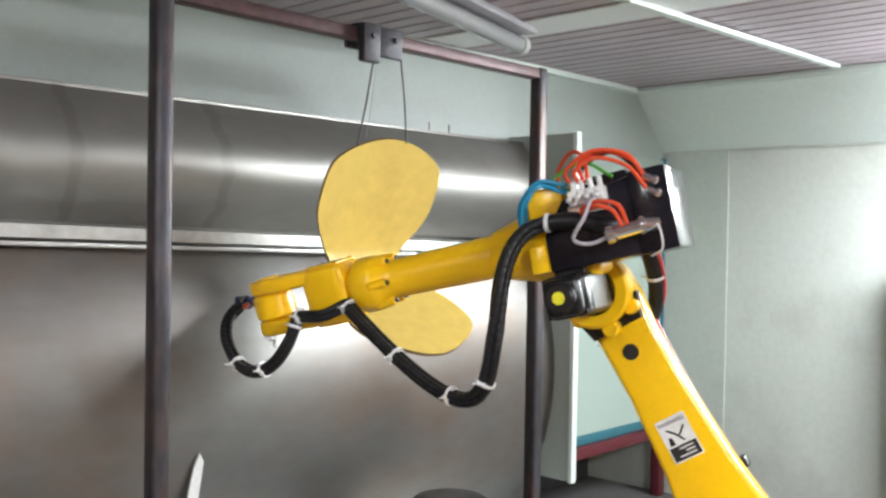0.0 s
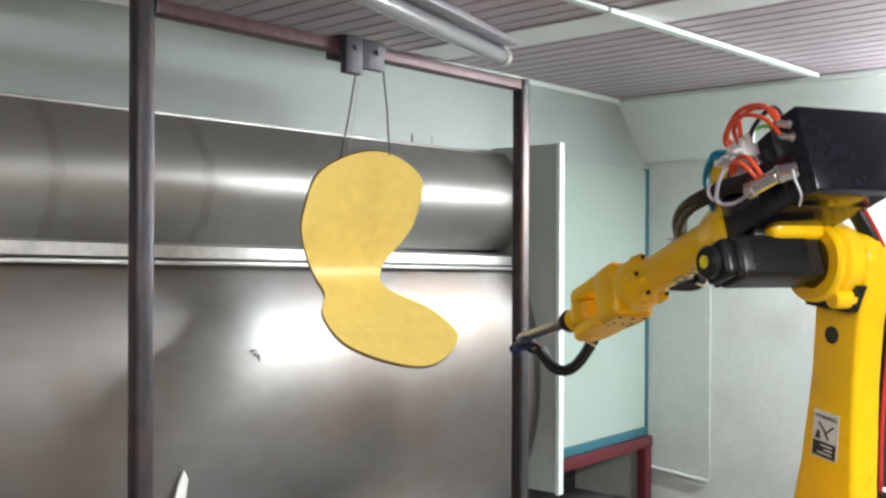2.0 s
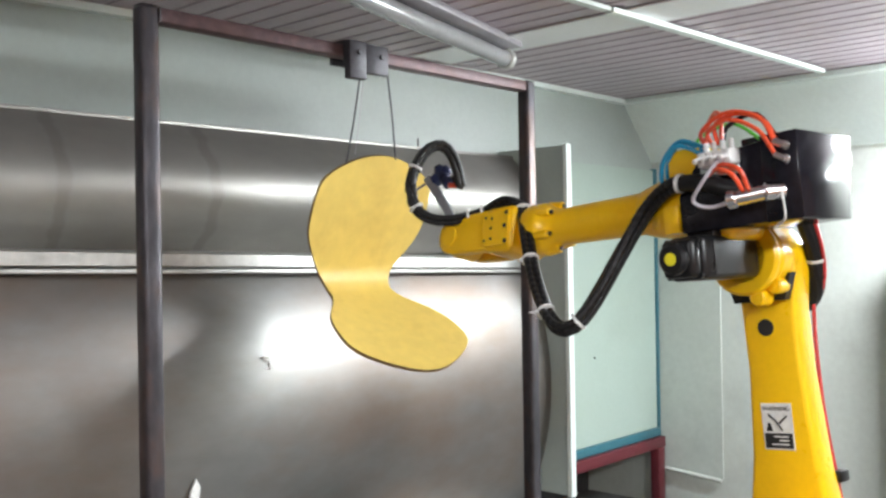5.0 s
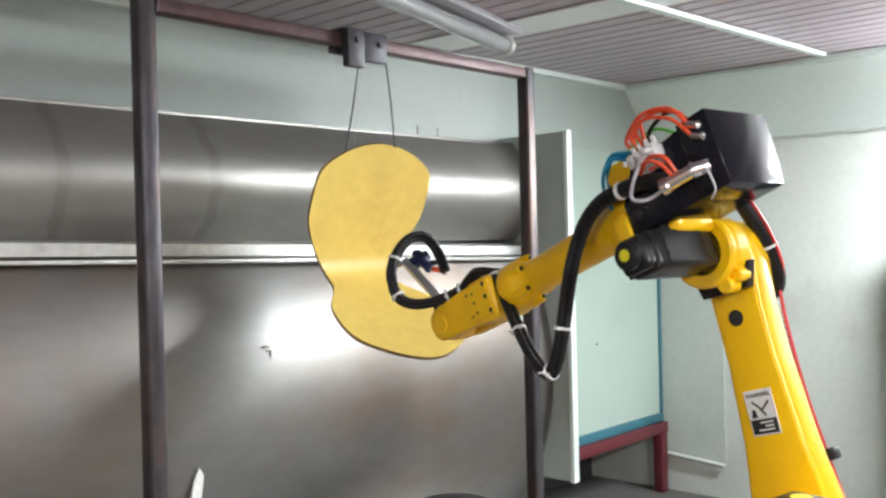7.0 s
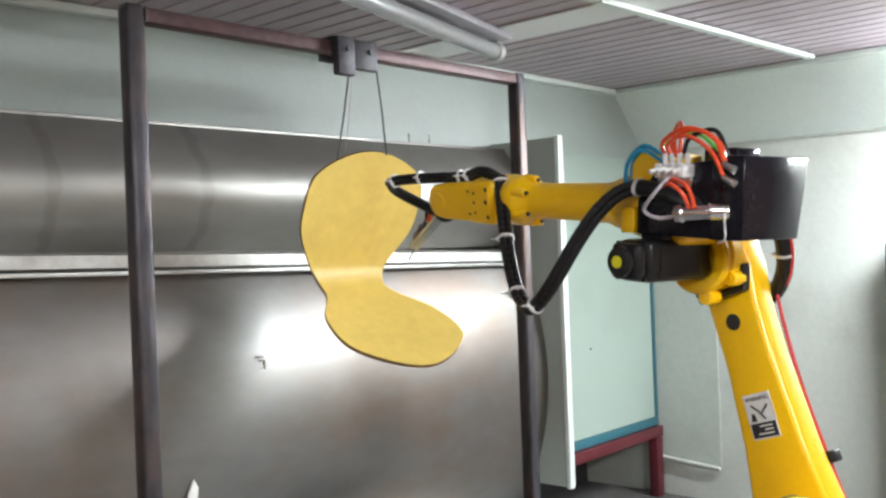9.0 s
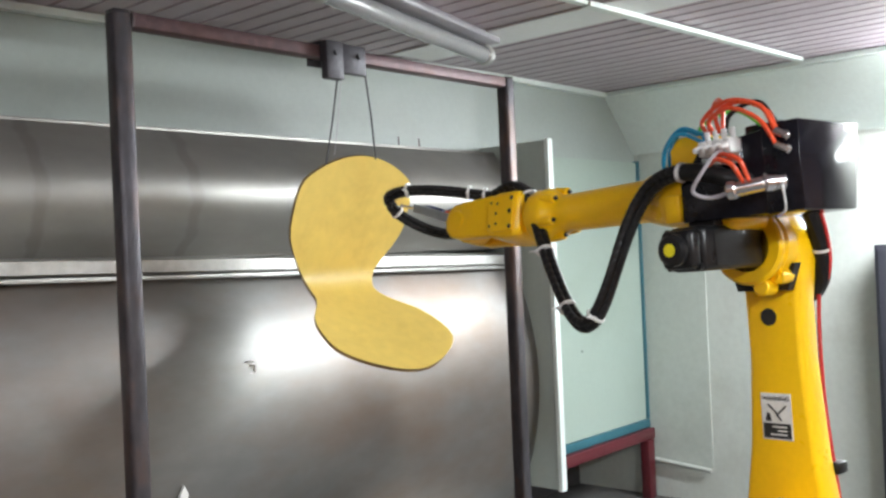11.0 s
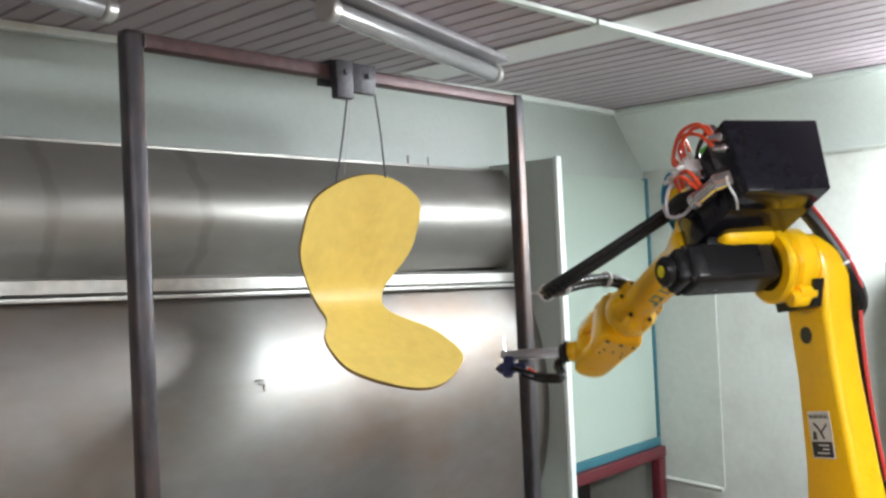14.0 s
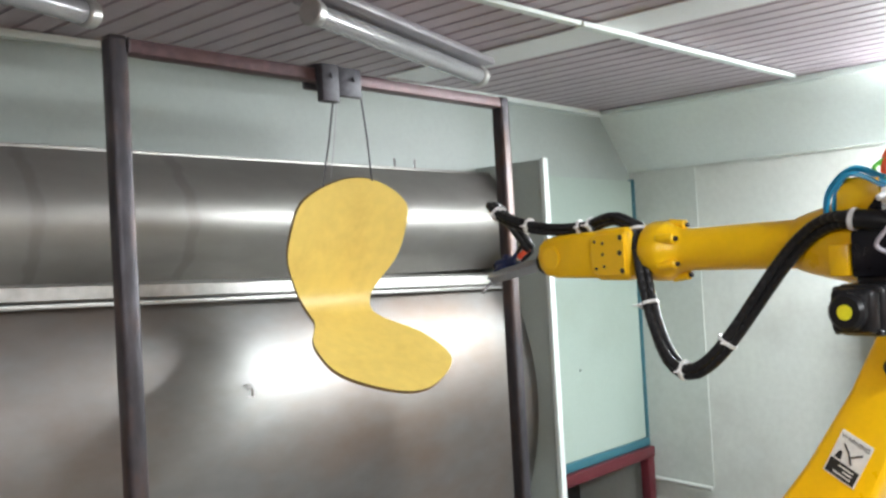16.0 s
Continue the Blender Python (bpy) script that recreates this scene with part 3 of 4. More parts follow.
HOSE_ARRIVE = [
    (0, 0.099, -0.572, -0.465), (0.5, -0.049, -0.661, -0.422), (1, 0.243, -0.637, -0.247), (1.5, 0.343, -0.545, 0.266), (2, 0.420, -0.120, -0.060),
    (2.5, 0.420, -0.140, -0.060), (3, 0.151, -0.580, -0.114), (3.5, -0.188, -0.240, -0.706), (4, -0.477, -0.296, -0.671), (6.5, -0.325, -0.525, -0.515),
    (7, -0.181, -0.423, -0.571), (7.5, -0.373, -0.422, -0.643), (8, -0.083, -0.272, -0.669), (8.5, -0.241, -0.223, -0.652),
    (11, -0.325, -0.412, -0.669), (11.5, -0.571, 0.081, -0.584), (12, -0.605, 0.257, -0.447), (12.5, -0.170, -0.102, 0.236),
    (13, -0.471, -0.190, 0.120), (13.5, -0.554, -0.028, -0.311), (14, -0.032, 0.006, 0.261), (14.5, 0.139, 0.064, 0.328), (15, 0.028, 0.026, 0.142),
    (15.5, -0.191, -0.156, -0.661), (16, -0.191, -0.156, -0.661)]
LOOP_LEAVE = [
    (0, -0.069, 0.022, -0.259), (0.5, 0.035, 0.053, -0.177), (1, 0.086, -0.012, -0.367), (1.5, 0.070, 0.050, -0.193), (2, 0.149, 0.143, 0.071),
    (2.5, 0.061, 0.288, -0.355), (3, 0.016, 0.188, -0.120), (3.5, -0.034, 0.244, -0.210), (4, -0.162, 0.357, -0.099), (6.5, -0.204, 0.258, -0.177),
    (7, -0.172, 0.320, -0.181), (7.5, -0.180, 0.385, -0.092), (8, -0.206, 0.311, -0.118), (8.5, -0.029, 0.306, -0.016), (11, -0.293, 0.526, 0.121),
    (11.5, -0.039, 0.283, 0.227), (12, -0.065, 0.173, 0.321), (12.5, 0.050, 0.007, 0.365), (13, -0.058, 0.220, 0.278), (13.5, -0.021, 0.210, 0.259),
    (14, 0.066, 0.474, -0.102), (14.5, 0.036, 0.338, -0.172), (15, 0.009, 0.220, 0.211), (15.5, -0.050, 0.288, -0.018), (16, -0.050, 0.288, -0.018)]
LOOP_ARRIVE = [
    (0, -0.103, 0.015, -0.069), (0.5, -0.150, -0.021, -0.354), (1, -0.154, -0.011, -0.184), (1.5, -0.059, -0.087, -0.173), (2, 0.001, -0.144, -0.202),
    (2.5, -0.060, 0.035, 0.038), (3, -0.133, 0.148, 0.052), (3.5, -0.262, 0.103, 0.227), (4, -0.089, -0.066, 0.292), (6.5, -0.123, 0.007, 0.326),
    (7, -0.106, 0.011, 0.309), (7.5, -0.103, -0.040, 0.289), (8, -0.144, -0.037, 0.235), (8.5, -0.165, 0.090, 0.162), (11, 0.003, -0.108, -0.173),
    (11.5, -0.071, -0.071, 0.132), (12, -0.044, -0.061, 0.018), (12.5, -0.019, 0.018, -0.137), (13, 0.064, -0.133, -0.048),
    (13.5, -0.016, -0.032, 0.016), (14, 0.066, -0.176, -0.021), (14.5, -0.020, -0.019, 0.198), (15, -0.088, 0.013, -0.063),
    (15.5, -0.107, 0.082, 0.219), (16, -0.107, 0.082, 0.219)]
STEPS = [i * 0.1 for i in range(161)]


def glide(rows, t):
    """The values of rows at t: a smooth curve through them that never overshoots."""
    ts = [r[0] for r in rows]
    k = max(0, min(len(ts) - 2, int(np.searchsorted(ts, t, side="right")) - 1))
    h = ts[k + 1] - ts[k]
    u = (t - ts[k]) / h
    out = []
    for c in range(1, len(rows[0])):
        v = [r[c] for r in rows]

        def slope(i):
            if i <= 0 or i >= len(v) - 1:
                return 0.0
            a, b = (v[i] - v[i - 1]) / (ts[i] - ts[i - 1]), (v[i + 1] - v[i]) / (ts[i + 1] - ts[i])
            return 0.0 if a * b <= 0 else 2 * a * b / (a + b)
        m0, m1 = slope(k) * h, slope(k + 1) * h
        out.append((2 * u ** 3 - 3 * u ** 2 + 1) * v[k] + (u ** 3 - 2 * u ** 2 + u) * m0 + (3 * u ** 2 - 2 * u ** 3) * v[k + 1] + (u ** 3 - u ** 2) * m1)
    return out


def links(t):
    """Poses of the moving parts in the robot's space. Each: x forward, y to the motor's side, z up along the part."""
    (q1, q2, p), (q4, q5, q6) = glide(ARM_ROWS, t), glide(WRIST_ROWS, t)
    turn = pose(0, 0, J2_Z, 0, 0, q1)
    lower = turn @ Matrix.Translation((A1, 0, 0)) @ Matrix.Rotation(radians(q2), 4, "Y")
    elbow_at = lower @ Vector((0, 0, A2))
    elbow = Matrix.Translation(elbow_at) @ Matrix.Rotation(radians(q1), 4, "Z") @ Matrix.Rotation(radians(-p), 4, "Y")
    forearm = elbow @ Matrix.Translation((0, 0, A3)) @ Matrix.Rotation(radians(-q4), 4, "X")
    wrist = forearm @ Matrix.Translation((LF + L5, 0, 0)) @ Matrix.Rotation(radians(-q5), 4, "Y")
    tool = wrist @ Matrix.Rotation(radians(q6), 4, "X")
    return dict(turn=turn, lower=lower, elbow=elbow, forearm=forearm, wrist=wrist, tool=tool)


ROBOT = thing("robot_arm", "yellow six-axis industrial painting robot with black hoses", "robot", pose(*J1_AT, 0))
part("base", join_bm(lathe_bm([(0.30, 0), (0.30, 0.03), (0.20, 0.05), (0.19, 0.30), (0.22, 0.32), (0.22, 0.45)]), box_bm(-0.3, 0.3, -0.3, 0.3, 0, 0.025, 0.004)), YELLOW, ROBOT, "yellow cast base")


def build_carousel():
    c = part("carousel", join_bm(lathe_bm([(0.21, -0.43), (0.21, -0.30), (0.17, -0.25), (0.15, -0.10)]),
                                 box_bm(-0.10, A1 + 0.09, -0.13, 0.10, -0.28, 0.02, 0.03, 3),
                                 rod_bm((A1, -0.15, 0), (A1, 0.09, 0), 0.105, 28, 0.012)), YELLOW, ROBOT, "yellow turning shoulder casting")
    part("shoulder_motor", join_bm(box_bm(-0.04, 0.05, 0.02, 0.11, -0.12, 0.17, 0.012, 3)), BLACK, c, "black servo motor")
    part("motor_sticker", rod_bm((0.005, 0.065, 0.1705), (0.005, 0.065, 0.1725), 0.02, 16), DOT, c, "round yellow sticker")
    return c


CAROUSEL = build_carousel()


def build_lower_arm():
    y0, y1 = -0.217, -0.146
    front = [(0.10, -0.06), (0.092, 0.10), (0.073, 0.22), (0.060, 0.40), (0.062, 0.54), (0.072, 0.60), (0.070, 0.65), (0.045, 0.692), (0.0, 0.705)]
    back = [(-0.045, 0.695), (-0.068, 0.66), (-0.072, 0.60), (-0.062, 0.52), (-0.062, 0.40), (-0.075, 0.20), (-0.10, 0.02), (-0.08, -0.06), (0.0, -0.10)]
    a = part("lower_arm", extrude_bm(front + back, "y", y0, y1, 0.012, 3), YELLOW, ROBOT, "yellow cast lower arm")
    # black plate added for the shadow below the elbow flange
    part("flange_shadow_plate", extrude_bm([(0.06, 0.545), (0.075, 0.60), (-0.075, 0.60), (-0.055, 0.545)], "y", y1 - 0.001, y1 + 0.022), BLACK, a, "black plate standing in for the flange's shadow")
    for lx2, lz2 in ((-0.05, 0.575), (0.062, 0.60)):
        part("flange_ear", join_bm(rod_bm((lx2, y1 + 0.01, lz2), (lx2, y1 + 0.05, lz2), 0.017, 14, 0.003), rod_bm((lx2, y1 + 0.048, lz2), (lx2, y1 + 0.052, lz2), 0.006, 8)), YELLOW, a)
    part("elbow_flange", rod_bm((0, y1 - 0.002, A2), (0, y1 + 0.055, A2), 0.078, 28, 0.012), YELLOW, a)
    part("port", rod_bm((0.006, y1 - 0.001, 0.49), (0.006, y1 + 0.0015, 0.49), 0.018, 20), INK, a, "round black port")
    lz, lx = 0.284, 0.003
    part("warning_sticker", box_bm(lx - 0.034, lx + 0.034, y1 + 0.0005, y1 + 0.002, lz - 0.048, lz + 0.048), PAPER, a, "white warning sticker with black print")
    part("sticker_foot", box_bm(lx - 0.031, lx + 0.031, y1 + 0.002, y1 + 0.003, lz - 0.045, lz - 0.014), INK, a, "black print block")
    for k, w in enumerate((0.020, 0.013, 0.024)):
        part("print_line", box_bm(lx - 0.022, lx - 0.022 + w * 1.6, y1 + 0.003, y1 + 0.0036, lz - 0.0225 - k * 0.008, lz - 0.0195 - k * 0.008), PAPER, a)
    part("pictogram", join_bm(extrude_bm([(lx + 0.012, lz - 0.010), (lx + 0.026, lz - 0.010), (lx + 0.021, lz + 0.008), (lx + 0.015, lz + 0.006)], "y", y1 + 0.002, y1 + 0.003),
                              rod_bm((lx - 0.022, y1 + 0.0025, lz + 0.022), (lx - 0.004, y1 + 0.0025, lz + 0.006), 0.002, 6),
                              rod_bm((lx - 0.010, y1 + 0.0025, lz - 0.008), (lx + 0.004, y1 + 0.0025, lz + 0.012), 0.002, 6),
                              rod_bm((lx + 0.004, y1 + 0.0025, lz + 0.012), (lx + 0.018, y1 + 0.0025, lz + 0.024), 0.002, 6)), INK, a, "black pictogram shapes")
    curve = bpy.data.curves.new("sticker_word", "FONT")
    curve.body, curve.size, curve.align_x, curve.extrude = "WARNING", 0.0125, "CENTER", 0.0003
    tmp = new("tmp_word", curve)
    bpy.context.view_layer.update()
    me = bpy.data.meshes.new_from_object(tmp.evaluated_get(bpy.context.evaluated_depsgraph_get()))
    bpy.data.objects.remove(tmp)
    me.materials.clear()
    me.materials.append(INK)
    word = new("sticker_word", me)
    word.parent = a
    word.matrix_basis = Matrix(((-1, 0, 0, lx), (0, 0, 1, y1 + 0.0025), (0, 1, 0, lz + 0.033), (0, 0, 0, 1)))
    # hoses that run down the rear of the arm
    part("rear_hose", pipe_bm(smooth_path([(-0.03, -0.243, 0.53), (-0.03, -0.240, 0.45), (-0.035, -0.236, 0.30), (-0.05, -0.236, 0.10), (-0.07, -0.236, -0.10)], 60), 0.013, 10, 0.12), RUBBER, a, "black corrugated hose")
    part("rear_air_line", pipe_bm(smooth_path([(-0.058, -0.238, 0.53), (-0.055, -0.234, 0.45), (-0.058, -0.230, 0.30), (-0.075, -0.230, 0.10), (-0.095, -0.230, -0.10)], 30), 0.0042, 8), RED_LINE, a, "red air line")
    part("hose_clip", join_bm(box_bm(-0.085, -0.01, -0.255, -0.216, 0.16, 0.185, 0.004)), BLACK, a)
    return a


LOWER = build_lower_arm()


def build_elbow():
    casting = join_bm(rod_bm((0, -0.09, 0), (0, -0.07, 0), 0.080, 28, 0.008),
                      lathe_bm([(0.070, -0.05), (0.084, 0.0), (0.084, 0.04), (0.078, 0.06), (0.055, 0.15), (0.050, 0.165)], Matrix.Translation((0, 0, A3)) @ Matrix.Rotation(radians(90), 4, "Y")),
                      box_bm(-0.06, 0.04, -0.08, 0.05, 0.03, A3 + 0.06, 0.02, 3), rod_bm((-0.02, -0.12, -0.085), (-0.02, -0.08, -0.085), 0.018, 14, 0.003))
    e = part("elbow_casting", casting, YELLOW, ROBOT, "yellow cast elbow housing")
    part("bracket", join_bm(box_bm(0.031, 0.066, 0.03, 0.0955, 0.054, 0.108, 0.003)), YELLOW, e, "folded yellow bracket")
    part("bracket", join_bm(box_bm(-0.02, 0.056, -0.06, 0.078, A3 + 0.050, A3 + 0.107, 0.004)), YELLOW, e, "folded yellow bracket")
    part("motor", join_bm(box_bm(-0.043, 0.043, -0.07, 0.132, -0.043, 0.043, 0.014, 3), box_bm(-0.037, 0.037, 0.128, 0.160, -0.037, 0.037, 0.012, 3),
                          rod_bm((0, 0.158, 0), (0, 0.180, 0), 0.031, 20, 0.006)), BLACK, e, "glossy black servo motor")
    for cx in (-0.034, 0.034):
        for cz in (-0.034, 0.034):
            part("motor_bolt", rod_bm((cx, 0.130, cz), (cx, 0.140, cz), 0.006, 8, 0.001), BLACK, e)
    part("motor_sticker", rod_bm((0.0, 0.1800, 0.0), (0.0, 0.1815, 0.0), 0.0125, 16), DOT, e, "round yellow sticker")
    part("motor_box", box_bm(-0.032, 0.030, -0.06, 0.075, 0.038, 0.056, 0.005), BLACK, e, "black terminal box")
    part("motor_collar", rod_bm((0, -0.088, 0), (0, -0.07, 0), 0.056, 24, 0.004), BLACK, e, "black adapter ring")
    for k in range(14):
        part("motor_fin", box_bm(-0.0455, -0.0425, -0.03, 0.10, 0.0048 * (k - 6.5) - 0.0012, 0.0048 * (k - 6.5) + 0.0012), BLACK, e)
    side = [(0.03, 0.052), (0.03, 0.125), (-0.02, 0.19), (-0.16, 0.205), (-0.16, 0.052)]
    part("cable_cover", extrude_bm(side, "y", -0.10, 0.089, 0.004, 2), BLACK_SHEET, e, "black sheet-metal cable cover")
    rear = [(-0.155, 0.050), (-0.155, 0.212), (-0.228, 0.212), (-0.228, 0.052)]
    bm = extrude_bm(rear, "y", -0.122, 0.093, 0.003, 2)
    for v in bm.verts:
        if v.co.y < -0.1 and v.co.z < 0.1:
            v.co.y += 0.03
    part("cover_box", bm, BLACK_SHEET, e, "black sheet-metal connection box")
    part("cover_block", box_bm(-0.135, -0.055, -0.095, -0.015, 0.198, 0.232, 0.004), BLACK_SHEET, e, "small raised black block")
    # connectors on the cover
    for k, (x, z) in enumerate(((-0.207, 0.185), (-0.207, 0.160))):
        part("air_fitting", join_bm(rod_bm((x, 0.082, z), (x, 0.100, z), 0.0085, 10, 0.002), rod_bm((x - 0.002, 0.098, z - 0.002), (x + 0.020, 0.103, z + 0.012), 0.007, 10, 0.002)), CHROME, e, "white push-in air fitting")
    part("cable_gland", join_bm(rod_bm((-0.19, 0.085, 0.105), (-0.165, 0.115, 0.105), 0.018, 14, 0.003), rod_bm((-0.17, 0.11, 0.105), (-0.115, 0.125, 0.100), 0.0145, 14, 0.003),
                                rod_bm((-0.12, 0.123, 0.100), (-0.10, 0.127, 0.099), 0.018, 14, 0.003)), CHROME, e, "bright metal cable gland")
    for k in range(4):
        z, x = 0.185, -0.050 - 0.018 * k
        part("valve_fitting", join_bm(box_bm(x - 0.008, x + 0.008, 0.070, 0.125, z - 0.016, z + 0.012, 0.003), rod_bm((x, 0.10, z + 0.01), (x, 0.102, z + 0.032), 0.0055, 8, 0.0015),
                                      rod_bm((x, 0.12, z), (x + 0.004, 0.142, z - 0.006), 0.0055, 8, 0.0015)), TIE, e, "white valve fitting")
    part("valve_base", box_bm(-0.115, -0.03, 0.078, 0.10, 0.150, 0.172, 0.003), CHROME, e, "metal valve block")
    loops = [
        ([(-0.05, 0.10, 0.21), (-0.042, 0.10, 0.24), (-0.10, 0.105, 0.266), (-0.165, 0.105, 0.245), (-0.19, 0.103, 0.197)], RED_HOSE, "red air hose loop"),
        ([(-0.065, 0.10, 0.21), (-0.062, 0.11, 0.235), (-0.11, 0.115, 0.250), (-0.165, 0.112, 0.220), (-0.19, 0.104, 0.172)], RED_HOSE, "red air hose loop"),
        ([(-0.083, 0.10, 0.21), (-0.08, 0.09, 0.26), (-0.05, 0.06, 0.28), (-0.01, 0.03, 0.255), (0.00, 0.02, 0.22)], RED_HOSE, "red air hose loop"),
        ([(-0.075, 0.10, 0.21), (-0.07, 0.095, 0.25), (-0.12, 0.09, 0.262), (-0.17, 0.09, 0.235), (-0.19, 0.10, 0.199)], RED_HOSE, "orange air hose loop"),
        ([(-0.035, 0.09, 0.215), (0.02, 0.085, 0.235), (0.07, 0.075, 0.20), (0.082, 0.06, 0.15), (0.064, 0.045, 0.115)], BLUE_HOSE, "blue air hose"),
        ([(-0.06, 0.11, 0.160), (-0.10, 0.135, 0.166), (-0.138, 0.142, 0.150), (-0.146, 0.130, 0.113)], RED_HOSE, "red air hose loop"),
        ([(-0.06, 0.12, 0.152), (-0.098, 0.148, 0.157), (-0.128, 0.150, 0.142), (-0.136, 0.132, 0.112)], RED_HOSE, "red air hose loop"),
        ([(-0.09, 0.125, 0.18), (-0.075, 0.16, 0.14), (-0.045, 0.155, 0.105), (-0.07, 0.14, 0.09), (-0.11, 0.127, 0.097)], GREY_CABLE, "grey braided cable"),
        ([(-0.03, 0.08, 0.20), (0.02, 0.09, 0.225), (0.062, 0.085, 0.195), (0.075, 0.07, 0.14), (0.06, 0.05, 0.10)], BLUE_HOSE, "blue air hose"),
        ([(-0.03, 0.07, 0.205), (0.015, 0.08, 0.232), (0.055, 0.075, 0.20), (0.068, 0.06, 0.15), (0.055, 0.045, 0.11)], BLUE_HOSE, "blue air hose"),
        ([(-0.04, 0.06, 0.20), (0.0, 0.05, 0.235), (-0.06, 0.02, 0.26), (-0.11, 0.0, 0.22)], GREEN_HOSE, "green air hose"),
        ([(-0.06, 0.06, 0.21), (-0.07, 0.05, 0.250), (-0.13, 0.05, 0.262), (-0.185, 0.08, 0.205)], RUBBER, "black cable loop"),
        ([(-0.185, 0.088, 0.12), (-0.200, 0.11, 0.09), (-0.195, 0.10, 0.055), (-0.17, 0.085, 0.045)], TIE, "thin white wire")]
    for ctrl, mat, lab in loops:
        r = 0.0042 if mat in (RED_HOSE, BLUE_HOSE) else 0.0038
        if mat is RUBBER:
            r = 0.0048
        if mat is TIE:
            r = 0.002
        part("cable_loop", pipe_bm(smooth_path(ctrl, 24), r, 8), mat, e, lab)
    part("feed_hose", pipe_bm(smooth_path([(-0.15, 0.05, 0.12), (-0.10, 0.092, 0.12), (-0.04, 0.105, 0.142), (0.02, 0.105, 0.150)], 24), 0.017, 12), RUBBER, e, "black bundled hose")
    part("cable_tie", lathe_bm([(0.0165, -0.004), (0.0195, -0.004), (0.0195, 0.004), (0.0165, 0.004)], frame_z((0.012, 0.105, 0.149), (0.03, 0.105, 0.152)), 14), TIE, e, "white cable tie")
    return e


ELBOW = build_elbow()


def build_forearm():
    rot = Matrix.Rotation(radians(90), 4, "Y")
    tube = lathe_bm([(0.046, 0.13), (0.046, 0.17), (0.043, LF - 0.085), (0.045, LF - 0.066), (0.056, LF - 0.046), (0.061, LF - 0.036), (0.063, LF - 0.026), (0.063, LF + 0.004), (0.060, LF + 0.012), (0.050, LF + 0.016)], rot, 36)
    f = part("forearm_tube", tube, YELLOW, ROBOT, "yellow turning forearm tube")
    for k in range(6):
        a = 2 * math.pi * (k + 0.5) / 6
        c, s = math.cos(a), math.sin(a)
        part("flange_lug", rod_bm((LF - 0.072, 0.051 * c, 0.051 * s), (LF - 0.03, 0.056 * c, 0.056 * s), 0.0105, 10, 0.003), YELLOW, f)
        part("flange_bolt", rod_bm((LF - 0.078, 0.051 * c, 0.051 * s), (LF - 0.070, 0.0515 * c, 0.0515 * s), 0.0055, 6, 0.001), DARK_IRON, f)
    w0, w1 = LF + 0.016, LF + L5
    neck = lathe_bm([(0.046, w0 - 0.002), (0.046, w0 + 0.014)], rot, 28)
    rear = [(w0 + 0.012, -0.048), (w0 + 0.012, 0.048), (w0 + 0.024, 0.057), (w0 + 0.085, 0.057), (w0 + 0.122, 0.050), (w0 + 0.122, -0.044), (w0 + 0.10, -0.054), (w0 + 0.030, -0.056)]
    arm = [(w0 + 0.10, 0.053), (w1 - 0.02, 0.049), (w1 + 0.018, 0.044), (w1 + 0.038, 0.030), (w1 + 0.046, 0.004), (w1 + 0.040, -0.022), (w1 + 0.022, -0.040), (w1 - 0.01, -0.046), (w0 + 0.10, -0.049)]
    yoke = part("wrist_yoke", join_bm(neck, extrude_bm(rear, "y", -0.064, 0.064, 0.012, 3)), YELLOW, f, "yellow cast wrist housing")
    for lo, hi in ((0.031, 0.065), (-0.065, -0.031)):
        part("yoke_arm", extrude_bm(arm, "y", lo, hi, 0.009, 3), YELLOW, yoke)
    part("type_plate", box_bm(w0 + 0.1215, w0 + 0.1235, -0.018, 0.018, -0.016, 0.016), PAPER, yoke, "small white type plate")
    for s in (-1, 1):
        part("yoke_cover", extrude_bm([(w0 + 0.022, -0.044), (w0 + 0.022, 0.046), (w0 + 0.088, 0.046), (w0 + 0.112, 0.038), (w0 + 0.112, -0.036), (w0 + 0.092, -0.044)], "y", min(s * 0.0645, s * 0.0695), max(s * 0.0645, s * 0.0695), 0.002, 1), YELLOW, yoke)
        for bx, bz in ((0.030, 0.036), (0.030, -0.034), (0.034, 0.004), (0.078, 0.026), (0.080, 0.002), (0.078, -0.024), (0.100, 0.030), (0.100, -0.028)):
            part("cover_bolt", rod_bm((w0 + bx, s * 0.069, bz), (w0 + bx, s * 0.0712, bz), 0.0058 if bx < 0.05 else 0.0036, 8, 0.001), DARK_IRON, yoke)
        part("pivot_cap", rod_bm((w1, s * 0.0645, 0), (w1, s * 0.0685, 0), 0.026, 20, 0.002), YELLOW, yoke)
    # maker's mark as plain bars along the tube
    for k in range(5):
        x = 0.21 + k * 0.028
        bars = [box_bm(x, x + 0.005, -0.012, 0.012, 0.0435, 0.0452)]
        if k != 2:
            bars.append(box_bm(x + 0.005, x + 0.019, 0.007, 0.012, 0.0435, 0.0450))
        if k in (0, 1, 3):
            bars.append(box_bm(x + 0.005, x + 0.019, -0.012, -0.007, 0.0435, 0.0450))
        part("maker_mark", join_bm(*bars), LETTER, f, "teal printed mark", Matrix.Rotation(radians(95), 4, "X"))
    return f


FOREARM = build_forearm()


def build_wrist():
    w = part("wrist_body", join_bm(rod_bm((0, -0.0295, 0), (0, 0.0295, 0), 0.047, 28, 0.006), rod_bm((0.0, 0, 0), (0.066, 0, 0), 0.029, 24, 0.004)), YELLOW, ROBOT, "yellow pivoting wrist")
    return w


